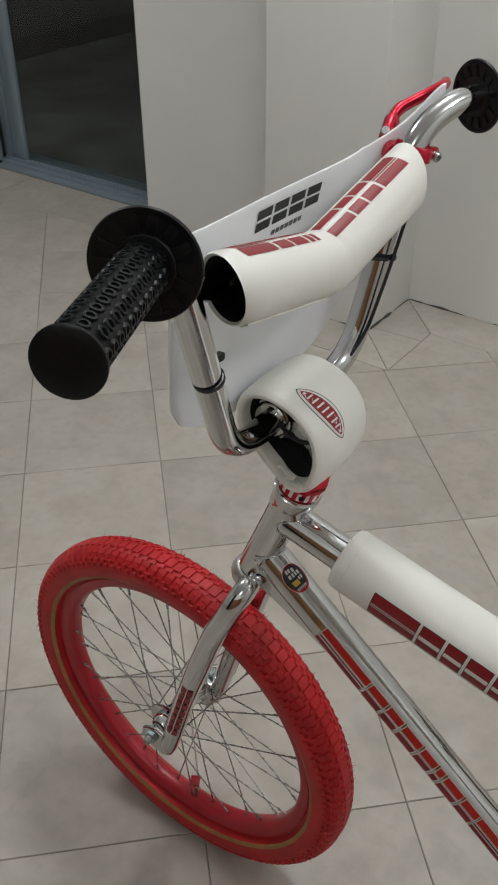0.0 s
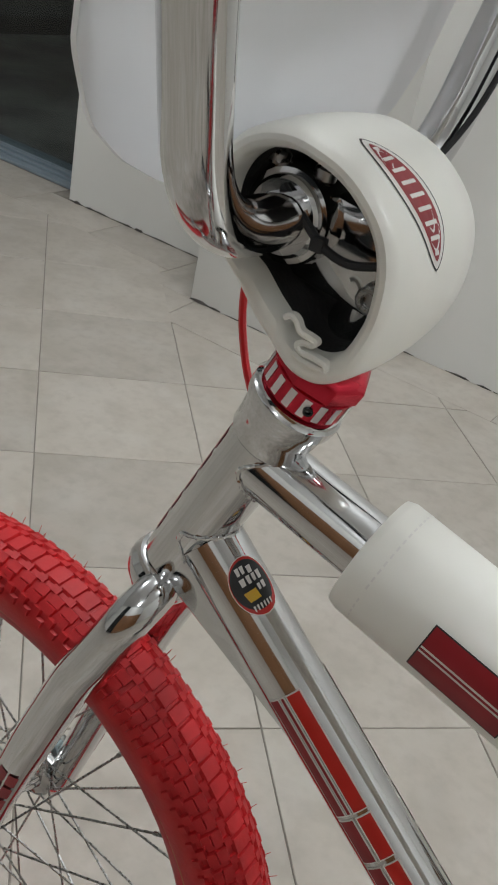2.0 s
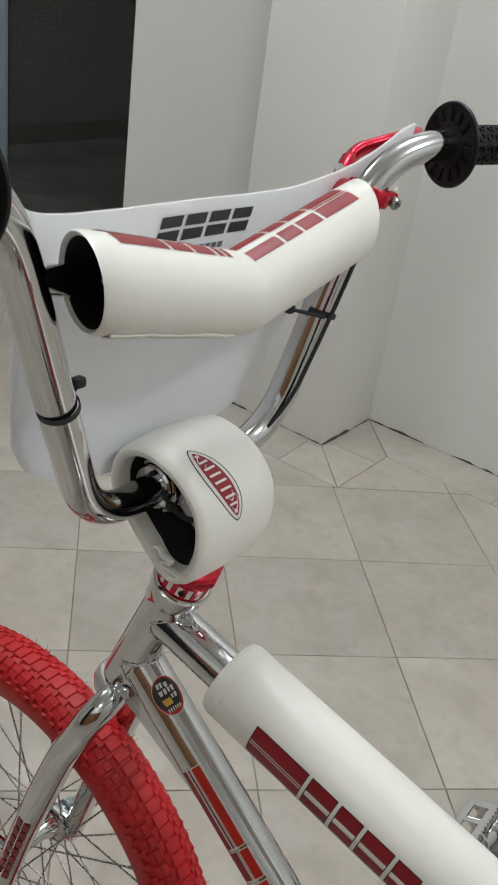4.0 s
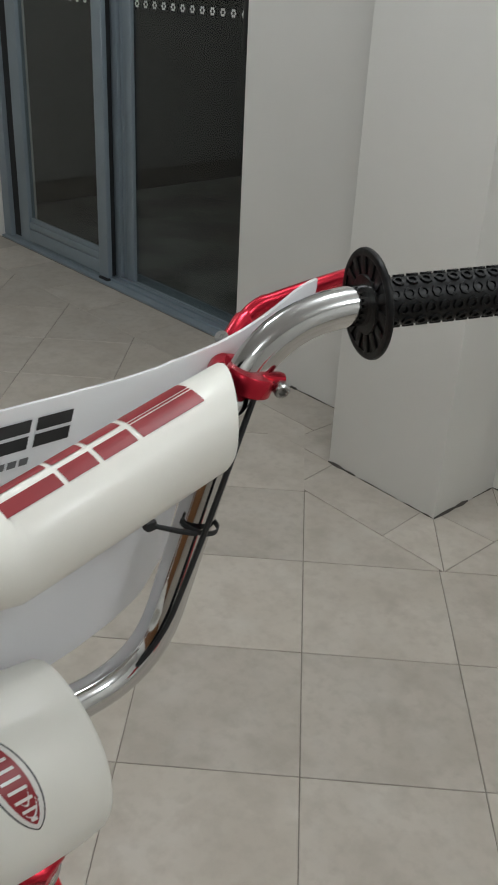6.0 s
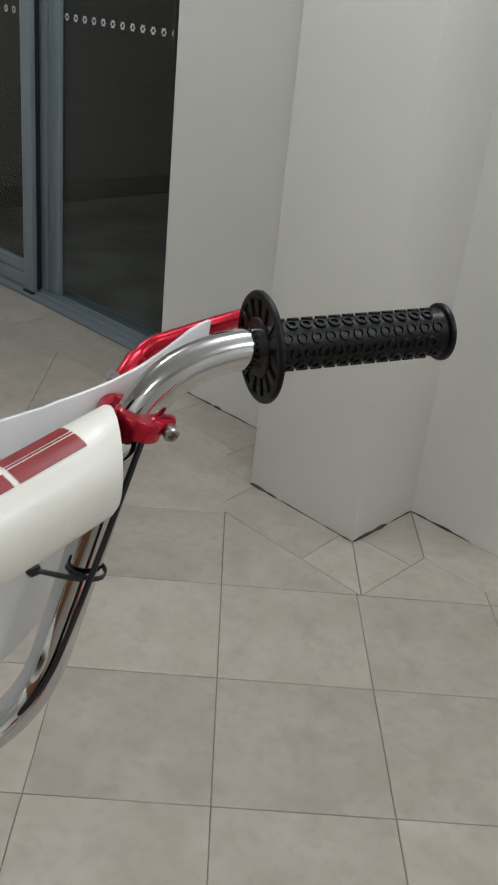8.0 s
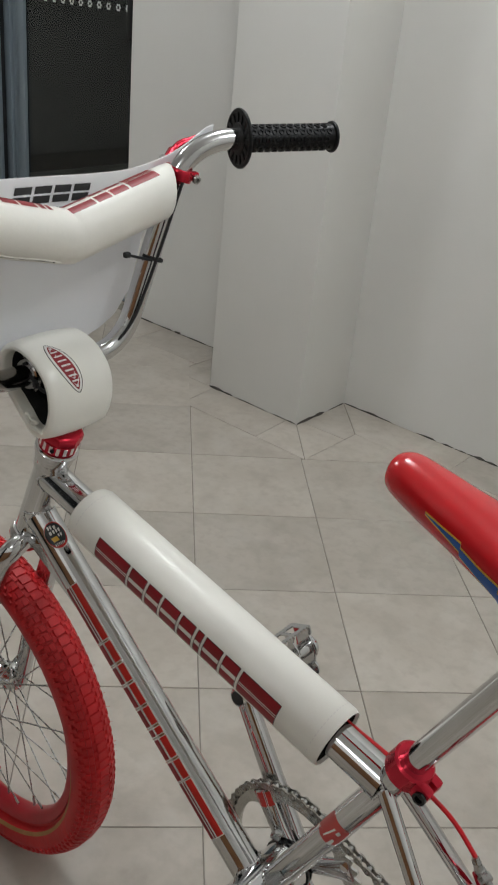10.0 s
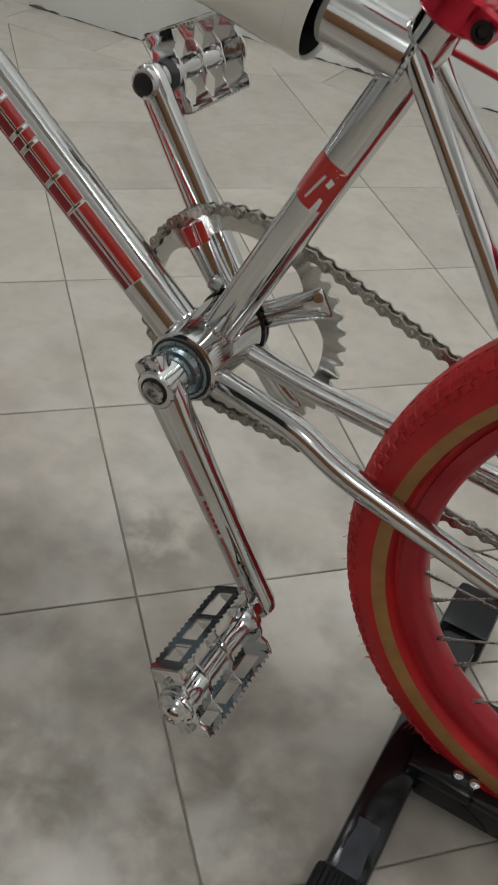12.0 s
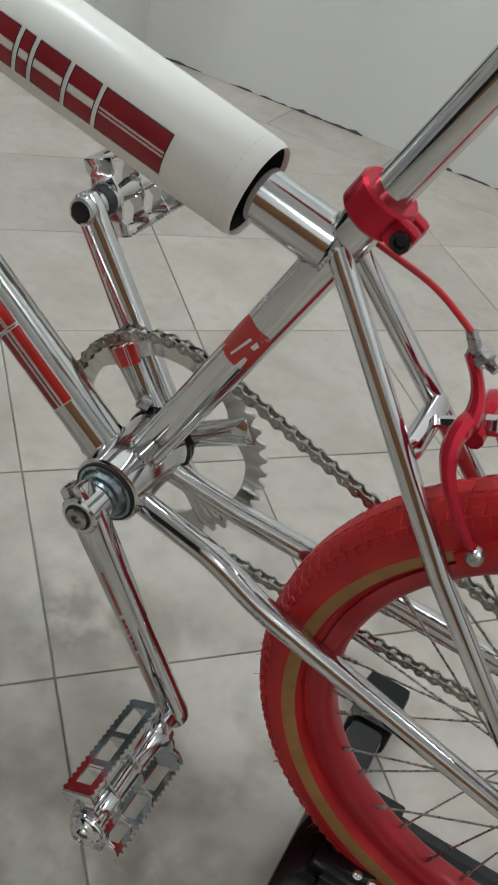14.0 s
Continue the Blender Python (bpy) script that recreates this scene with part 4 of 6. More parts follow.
for k in range(9):
    bm = bmesh.new()
    u, du = -32 + k * 8, 2.4
    wy = (0.0016, 0.0036, 0.0046, 0.0050, 0.0052, 0.0050, 0.0046, 0.0036, 0.0016)[k]
    strip = [[bm.verts.new(on_roll(*on_badge(u + a, wy * (i - 3) / 3), 0.00038)) for i in range(7)] for a in (-du / 2, du / 2)]
    for i in range(6):
        bm.faces.new((strip[0][i], strip[1][i], strip[1][i + 1], strip[0][i + 1]))
    part("badge_mark", bm, WHITE_PRINT, badge)

# crossbar pad
def pad_skin(bm, pts, r, thick, seg=36, start=(0.0, 0.0), slant=(0.0, 0.0)):
    """A hollow padded sleeve along points, with rolled ends that may be cut aslant."""
    pts = [Vector(p) for p in pts]
    n = len(pts)
    rings, side = [], None
    frames = []
    for i, p in enumerate(pts):
        d = (pts[min(i + 1, n - 1)] - pts[max(i - 1, 0)]).normalized()
        if side is None:
            _, side, up = basis(d)
        side = (side - d * side.dot(d)).normalized()
        frames.append((p, d, side, side.cross(d)))

    def ring(i, rr, push=0.0):
        p, d, s, u = frames[i]
        made = []
        for k in range(seg):
            a = 2 * math.pi * k / seg
            out = rr * (math.cos(a) * s + math.sin(a) * u)
            cut = slant if i == n - 1 else start if i == 0 else (0.0, 0.0)
            made.append(p + out + d * (push + cut[0] * out.x + cut[1] * out.z))
        return made
    rings = [ring(0, r - thick, 0.05), ring(0, r - thick, 0.002), ring(0, r - thick * 0.5, -0.001), ring(0, r - 0.0004, 0.002)]
    rings += [ring(i, r) for i in range(1, n - 1)]
    rings += [ring(n - 1, r - 0.0004, -0.002), ring(n - 1, r - thick * 0.5, 0.001), ring(n - 1, r - thick, -0.002), ring(n - 1, r - thick, -0.03)]
    loft(bm, rings, closed_ends=False)
    bm.faces.ensure_lookup_table()
    count = len(bm.faces)
    for f in list(bm.faces)[:seg] + list(bm.faces)[count - seg:]:
        f.material_index = 1


PAD_L, PAD_R, PAD_M = V(-0.318, -0.136, 0.962), V(-0.329, 0.1310, 0.9588), V(-0.328, 0, 0.928)
bm = bmesh.new()
pts = [PAD_L] + [along(PAD_L, PAD_M, t) for t in (0.125, 0.3, 0.6, 0.85, 0.94)] + [PAD_M] + [along(PAD_M, PAD_R, t) for t in (0.06, 0.15, 0.4, 0.7, 0.87)] + [PAD_R]
pad_skin(bm, pts, 0.0255, 0.0035, start=(-0.42, -0.40), slant=(-0.5, 0.30))
bar_pad = part("handlebar_pad", bm, [VINYL, FOAM], bicycle, "white vinyl crossbar pad with dark red printed blocks")
bm = bmesh.new()
for a, b in ((PAD_L, PAD_M), (PAD_M, PAD_R)):
    d = (b - a).normalized()
    tube(bm, [a + d * (0.042 if a == PAD_L else 0.010), b - d * (0 if b == PAD_M else 0.024)], 0.0216, 20)
part("foam", bm, FOAM, bar_pad, "black foam")


def glyph(s, w, low, high, slot=0.19):
    """A block split by one narrow slot."""
    mid, half = (low + high) / 2, (high - low) * slot / 2
    return [[(s, low), (s + w, low), (s + w, mid - half), (s, mid - half)], [(s, mid + half), (s + w, mid + half), (s + w, high), (s, high)]]


def stripes(s, w, low, high):
    """An end bar: two broad stripes with a thin one between."""
    hgt = high - low
    return [[(s, low + hgt * a), (s + w, low + hgt * a), (s + w, low + hgt * c), (s, low + hgt * c)] for a, c in ((0, 0.43), (0.475, 0.525), (0.57, 1))]


def ink(a, b, r, quads, zero, target, label, edge=True):
    """One block of print, with a thin black edge under it."""
    piece = bmesh.new()
    wrapped(piece, a, b, r, quads, zero, 5)
    mark = part("print", piece, RED_PRINT, target, label)
    if edge:
        flat = [p for q in quads for p in q]
        s0, s1, c0, c1 = min(p[0] for p in flat), max(p[0] for p in flat), min(p[1] for p in flat), max(p[1] for p in flat)
        e = 0.0007
        piece = bmesh.new()
        for x0, x1, y0, y1 in ((s0 - e, s1 + e, c0 - e, c0), (s0 - e, s1 + e, c1, c1 + e), (s0 - e, s0, c0, c1), (s1, s1 + e, c0, c1)):
            wrapped(piece, a, b, r, [[(x0, y0), (x1, y0), (x1, y1), (x0, y1)]], zero, 5)
        part("print_edge", piece, BLACK_PRINT, mark)


CELLS = (0.155, 0.128, 0.158, 0.128, 0.050, 0.152, 0.135)


def printed(a, b, r, start, end, low, high, zero, target, label):
    """End bars and seven blocks printed along a pad."""
    total = end - start
    bar_len = total * 0.185
    for s in (start, end - bar_len):
        ink(a, b, r, stripes(s, bar_len, low, high), zero, target, label)
    gap = 0.0042
    room = total - 2 * bar_len - 8 * gap
    s = start + bar_len + gap
    for cell in CELLS:
        w = room * cell / sum(CELLS)
        ink(a, b, r, glyph(s, w, low, high), zero, target, label)
        s += w + gap


UPZ = (-0.02, 0, 1)
lo, hi = -0.0120, 0.0120
for quads in (stripes(0.079, 0.038, lo, hi), glyph(0.0565, 0.0195, lo, hi), glyph(0.0370, 0.0170, lo, hi), glyph(0.0050, 0.0295, lo, hi, 0.26)):
    ink(PAD_M, PAD_R, 0.0258, quads, UPZ, bar_pad, "dark red block print", False)
for quads in (stripes(0.008, 0.040, lo, hi), glyph(0.0515, 0.0180, lo, hi), glyph(0.0725, 0.0190, lo, hi), glyph(0.0950, 0.0060, lo, hi), glyph(0.1040, 0.0050, lo, hi)):
    ink(PAD_L, PAD_M, 0.0258, quads, UPZ, bar_pad, "dark red block print", False)

# torn seam under the near half of the pad
random.seed(11)
seam_zero = (0.50, 0, -0.87)
bm = bmesh.new()
s0, n_step = 0.012, 46
for k in range(n_step):
    a0 = s0 + 0.112 * k / n_step
    a1 = a0 + 0.112 / n_step
    half = 0.0006 + 0.0010 * random.random() * (1.0 if k % 7 else 1.9)
    mid = 0.0006 * math.sin(k * 0.31)
    wrapped(bm, PAD_L, PAD_M, 0.0259, [[(a0, mid - half), (a1, mid - half), (a1, mid + half), (a0, mid + half)]], seam_zero, 2)
torn = part("torn_seam", bm, FOAM, bar_pad, "torn open seam with dark foam")
d, z = (PAD_M - PAD_L).normalized(), Vector(seam_zero)
z = (z - d * z.dot(d)).normalized()
w = d.cross(z)
for side, r in ((-1, 0.0009), (1, 0.0007)):
    bm = bmesh.new()
    line = []
    for k in range(40):
        c = side * (0.0019 + 0.0006 * random.random()) + 0.0006 * math.sin(k * 0.36)
        q = c / 0.0256
        line.append(PAD_L + d * (s0 - 0.002 + 0.116 * k / 39) + z * (0.0256 * math.cos(q) + 0.0007 * random.random()) + w * (0.0256 * math.sin(q)))
    tube(bm, line, r, 6)
    part("seam_lip", bm, VINYL, torn, "frayed vinyl edge")

# top tube pad
TP_F, TP_R = along(TT_F, TT_R, 0.1439), along(TT_F, TT_R, 0.8826)
bm = bmesh.new()
pad_skin(bm, [along(TP_F, TP_R, t) for t in (0, 0.01, 0.3, 0.6, 0.99, 1)], 0.0306, 0.003, 44)
tube_pad = part("top_tube_pad", bm, [VINYL, FOAM], bicycle, "white vinyl top tube pad with dark red printed blocks")
bm = bmesh.new()
d = (TP_R - TP_F).normalized()
tube(bm, [TP_F + d * 0.012, TP_R - d * 0.052], 0.0265, 24)
part("foam", bm, FOAM, tube_pad, "black foam")
PAD_LEN = (TP_R - TP_F).length
bm = bmesh.new()
for at in (0.011, PAD_LEN - 0.011):
    for k in range(44):
        a = 2 * math.pi * 0.0301 * k / 44
        wrapped(bm, TP_F, TP_R, 0.0308, [[(at, a), (at + 0.0009, a), (at + 0.0009, a + 0.0026), (at, a + 0.0026)]], (0, -1, 0), 1)
tagged(part("stitching", bm, WHITE_PRINT, tube_pad), kind="stuff")
printed(TP_F, TP_R, 0.0309, 0.044, 0.292, -0.0140, 0.0115, (0, -1, 0), tube_pad, "dark red striped block print")
bm = bmesh.new()
wrapped(bm, TP_F, TP_R, 0.0311, [[(0.004, 0.036), (PAD_LEN - 0.02, 0.036), (PAD_LEN - 0.02, 0.046), (0.004, 0.046)]], (0, -1, 0), 4)
part("pad_flap", bm, VINYL, tube_pad, "overlapping closing flap")

# number plate
edge_top = [(0, 0.974), (0.06, 0.974), (0.10, 0.975), (0.129, 0.978), (0.157, 0.991), (0.176, 1.005), (0.197, 1.0275), (0.2, 1.0285)]
edge_low = [(0, 0.784), (0.04, 0.786), (0.07, 0.793), (0.096, 0.803), (0.118, 0.817), (0.137, 0.850), (0.1385, 0.89), (0.1405, 0.92), (0.146, 0.947), (0.160, 0.963), (0.178, 0.984),
            (0.192, 1.006), (0.2, 1.021)]


def plate_x(y, z):
    return -0.381 + 0.30 * y * y + 0.10 * (z - 0.88) + 0.42 * max(0.0, abs(y) - 0.13)


def on_plate(y, z, lift=0.0):
    """The plate hangs a little turned and tilted with the handlebar."""
    return V(plate_x(y, z) - 0.045 * y + lift, y, z - 0.04 * y)


bm = bmesh.new()
cols = 110
rows = 14


def at_edge(edge, y):
    for (a, za), (b, zb) in zip(edge, edge[1:]):
        if a <= y <= b:
            t = (y - a) / (b - a)
            return za + (zb - za) * t
    return edge[-1][1]


for lift, flip in ((0.0, False), (-0.0022, True)):
    grid = []
    for i in range(-cols, cols + 1):
        y = 0.1995 * i / cols
        t = sum(at_edge(edge_top, min(abs(abs(y) + q * 0.004), 0.2)) for q in (-2, -1, 0, 1, 2)) / 5
        w = sum(at_edge(edge_low, min(abs(abs(y) + q * 0.0022), 0.2)) for q in (-2, -1, 0, 1, 2)) / 5
        grid.append([bm.verts.new(on_plate(y, w + (t - w) * k / rows, lift)) for k in range(rows + 1)])
    for a, b in zip(grid, grid[1:]):
        for k in range(rows):
            f = (a[k], b[k], b[k + 1], a[k + 1])
            bm.faces.new(f if not flip else tuple(reversed(f)))
bmesh.ops.remove_doubles(bm, verts=bm.verts, dist=0.00005)
rim_edges = [e for e in bm.edges if e.is_boundary]
bmesh.ops.bridge_loops(bm, edges=rim_edges)
plate = part("number_plate", bm, PLATE, bicycle, "blank white plastic number plate tied to the handlebar")
bm = bmesh.new()


def plate_block(y0, y1, z0, z1, lean=0.0, mat=0):
    vs = []
    for y, z in ((y0, z0), (y1, z0), (y1 + lean, z1), (y0 + lean, z1)):
        vs.append(bm.verts.new(on_plate(y, z, 0.0006)))
    bm.faces.new(vs).material_index = mat


for k in range(4):
    y = -0.028 + k * 0.0240
    for y0, y1, z0, z1 in ((0, 0.0205, 0.9490, 0.9562), (0.0022, 0.0227, 0.9582, 0.9654)):
        plate_block(y + y0, y + y1, z0, z1, 0.0016)
for k in range(7):
    y = -0.004 + k * 0.0066
    plate_block(y, y + 0.0050, 0.9400, 0.9440, 0.001, 1)
part("print", bm, [BLACK_PRINT, GREY_PRINT], plate, "black block print")

# cable ties on the uprights
for s in (-1, 1):
    bm = bmesh.new()
    c = V(-0.3425, 0.1268, 0.886) if s > 0 else V(-0.3365, -0.1315, 0.887)
    d, sd, u = basis((0.028, 0.064, 0.219) if s > 0 else (0.0305, -0.095, 0.232))
    rings = []
    for k in range(28):
        a = 2 * math.pi * k / 28
        out = math.cos(a) * sd + math.sin(a) * u
        rings.append([c + out * r + d * h for r, h in ((0.0111, -0.0017), (0.0119, -0.0015), (0.0119, 0.0015), (0.0111, 0.0017))])
    loft(bm, rings, loop=True)
    knot = c + (V(-0.010, -0.027, 0.004) if s > 0 else V(-0.003, 0.0165, 0.009))
    if s < 0:
        tube(bm, [c + V(-0.004, 0.0105, 0.0), knot], [0.0016, 0.0014], 8)
    if s > 0:
        tube(bm, [c + V(0.0085, -0.008, 0.0), c + V(0.002, -0.0165, 0.002), knot], [0.0016, 0.0016, 0.0014], 8)
    box(bm, Matrix.Translation(knot), 0.006, 0.007, 0.006, 0.0016)
    part("cable_tie", bm, RUBBER_SEAL, plate, "black cable tie")

# brake lever on the far side of the bar
bm = bmesh.new()
c = V(-0.3322, 0.1505, 0.972)
d = V(0.028, 0.064, 0.219).normalized()
lathe(bm, [(-0.0055, 0.0113), (-0.0055, 0.0128), (-0.0045, 0.0135), (0.0045, 0.0135), (0.0055, 0.0128), (0.0055, 0.0113)], c, d, 28)
box(bm, frame_on(c + V(0.0065, 0.0105, -0.001), (0.45, 0.9, -0.1), d), 0.015, 0.009, 0.010, 0.003)
box(bm, frame_on(c + V(-0.014, 0.003, 0.002), (-0.97, 0.1, 0.15), d), 0.014, 0.012, 0.011, 0.003)
clamp = part("brake_lever_clamp", bm, RED_ANOD, bicycle, "red anodised brake lever clamp")
bm = bmesh.new()
lathe(bm, [(0, 0.0045), (0.0045, 0.0045), (0.0055, 0.0036), (0.0055, 0.0022), (0.003, 0.0020)], c + V(0.011, 0.0125, -0.003), (0.85, -0.4, -0.2), 14)
part("clamp_bolt", bm, STEEL, clamp)
bm = bmesh.new()
lever = rounded([V(-0.352, 0.148, 0.966), V(-0.372, 0.166, 0.968), V(-0.3775, 0.1925, 0.9905), V(-0.3640, 0.222, 1.000), V(-0.3600, 0.248, 1.0035), V(-0.3665, 0.268, 1.0010)], 0.010)
tube(bm, lever, [0.0105] * 4 + [0.0088] * 6 + [0.0066] * 6 + [0.0060] * (len(lever) - 18) + [0.0066, 0.003], 16, flat=0.8)
part("brake_lever", bm, RED_ANOD, bicycle, "red anodised brake lever")
bm = bmesh.new()
lathe(bm, [(-0.001, 0.004), (0.0015, 0.004)], V(-0.370, 0.163, 0.981), (0.5, -0.5, 0.6), 12)
part("lever_pivot", bm, STEEL, clamp)
# cables
bm = bmesh.new()
tube(bm, rounded([V(-0.322, 0.146, 0.968), V(-0.330, 0.120, 0.885), V(-0.340, 0.098, 0.815), V(-0.356, 0.066, 0.779), V(-0.40, 0.04, 0.765)], 0.05), 0.0017, 8)
part("brake_cable", bm, RUBBER_SEAL, bicycle, "black brake cable along the handlebar")
bm = bmesh.new()
tube(bm, rounded([V(-0.385, 0.030, 0.80), V(-0.400, 0.030, 0.755), V(-0.402, 0.030, 0.718), V(-0.386, 0.029, 0.674), V(-0.345, 0.026, 0.640), V(-0.28, 0.024, 0.628)], 0.04), 0.0021, 8)
part("brake_cable", bm, RED_CABLE, bicycle, "red brake cable")
bm = bmesh.new()
tube(bm, rounded([V(0.01, 0.016, 0.583), V(0.05, 0.016, 0.575), V(0.105, 0.021, 0.561), V(0.160, 0.012, 0.552), V(0.188, 0.002, 0.5405)], 0.04), 0.0021, 8)
part("brake_cable", bm, RED_CABLE, bicycle, "red brake cable")

# seat clamp, post and saddle
bm = bmesh.new()
cl = BB + SEAT_DIR * 0.295
lathe(bm, [(-0.010, 0.0138), (-0.0105, 0.0172), (-0.0085, 0.0192), (0.0085, 0.0192), (0.0105, 0.0172), (0.010, 0.0117)], cl, SEAT_DIR, 30)
for y in (-0.0100, 0.0040):
    box(bm, frame_on(cl + V(0.0185, y, -0.0075), (1, 0, -0.45), SEAT_DIR), 0.017, 0.0115, 0.0175, 0.0050)
seat_clamp = part("seat_clamp", bm, RED_ANOD, bicycle, "red anodised seat clamp")
bm = bmesh.new()
lathe(bm, [(0, 0.006), (0.003, 0.006), (0.003, 0.0035), (0.001, 0.003)], cl + V(0.0205, -0.0150, -0.008), (0, -1, 0), 16)
part("clamp_bolt", bm, BLACK_PAINT, seat_clamp)
bm = bmesh.new()
post_top = BB + SEAT_DIR * 0.505
tube(bm, [SEAT_TOP - SEAT_DIR * 0.02, post_top], 0.0118, 24)
part("seat_post", bm, CHROME, bicycle)
bm = bmesh.new()
# saddle: rings along x, each a rounded section
sec = [(0.0495, 0.004, 0.839, 0.848), (0.0505, 0.010, 0.834, 0.853), (0.054, 0.0160, 0.830, 0.8580), (0.064, 0.0205, 0.825, 0.8610), (0.085, 0.0240, 0.817, 0.8575), (0.12, 0.029, 0.806, 0.849), (0.16, 0.039, 0.795, 0.841),
       (0.20, 0.054, 0.786, 0.839), (0.24, 0.070, 0.780, 0.838), (0.28, 0.078, 0.780, 0.844), (0.305, 0.074, 0.790, 0.852), (0.318, 0.056, 0.812, 0.857), (0.322, 0.03, 0.836, 0.855)]
fine = []
for k in range(len(sec) - 1):
    p0, p1, p2, p3 = sec[max(k - 1, 0)], sec[k], sec[k + 1], sec[min(k + 2, len(sec) - 1)]
    for i in range(4):
        t = i / 4
        h00, h10, h01, h11 = 2 * t ** 3 - 3 * t * t + 1, t ** 3 - 2 * t * t + t, -2 * t ** 3 + 3 * t * t, t ** 3 - t * t
        row = [p1[0] + (p2[0] - p1[0]) * t]
        for c in (1, 2, 3):
            step = p2[0] - p1[0]
            m1 = (p2[c] - p0[c]) / max(p2[0] - p0[0], 1e-6) * step
            m2 = (p3[c] - p1[c]) / max(p3[0] - p1[0], 1e-6) * step
            row.append(h00 * p1[c] + h10 * m1 + h01 * p2[c] + h11 * m2)
        fine.append(row)
fine.append(list(sec[-1]))
sec = fine


def saddle_power(x):
    return 2.1 + 0.5 * min(1.0, max(0.0, (x - 0.07) / 0.12))


rings = []
for x, w, z0, z1 in sec:
    ring = []
    for k in range(36):
        a = 2 * math.pi * k / 36
        ca, sa = math.cos(a), math.sin(a)
        p = saddle_power(x)
        rad = (abs(ca) ** p + abs(sa) ** p) ** (-1 / p)
        ring.append(V(x, w * ca * rad, (z0 + z1) / 2 + (z1 - z0) / 2 * sa * rad))
    rings.append(ring)
loft(bm, rings)
saddle = part("saddle", bm, RED_SEAT, bicycle, "glossy red plastic saddle with blue lightning print")


def saddle_point(x, f, lift):
    """A place on the saddle's near flank; f goes up from its lower edge."""
    for (xa, wa, la, ha), (xb, wb, lb, hb) in zip(sec, sec[1:]):
        if xa <= x <= xb:
            t = (x - xa) / (xb - xa)
            w, z0, z1 = wa + (wb - wa) * t, la + (lb - la) * t, ha + (hb - ha) * t
            a = math.pi + (0.5 - f) * math.pi * 0.9
            p = saddle_power(x)
            ca, sa = math.cos(a), math.sin(a)
            rad = (abs(ca) ** p + abs(sa) ** p) ** (-1 / p)
            return V(x, (w + lift) * ca * rad, (z0 + z1) / 2 + ((z1 - z0) / 2 + lift) * sa * rad)
    return V(x, 0, 0.85)


bolt = [(0.095, 0.535, 0.54), (0.111, 0.50, 0.545), (0.1275, 0.47, 0.56), (0.128, 0.42, 0.51), (0.146, 0.37, 0.49), (0.163, 0.34, 0.50), (0.1635, 0.27, 0.43), (0.19, 0.24, 0.42), (0.215, 0.24, 0.37), (0.245, 0.27, 0.30)]
for grow, lift, mat_, nm in ((0.022, 0.0006, YELLOW, "yellow outline"), (0.0, 0.0010, BLUE, "blue lightning print")):
    bm = bmesh.new()
    grid = [[bm.verts.new(saddle_point(x, lo - grow + (hi - lo + 2 * grow) * k / 3, lift)) for k in range(4)] for x, lo, hi in bolt]
    for a, b in zip(grid, grid[1:]):
        for k in range(3):
            bm.faces.new((a[k], b[k], b[k + 1], a[k + 1]))
    part("print", bm, mat_, saddle, nm)

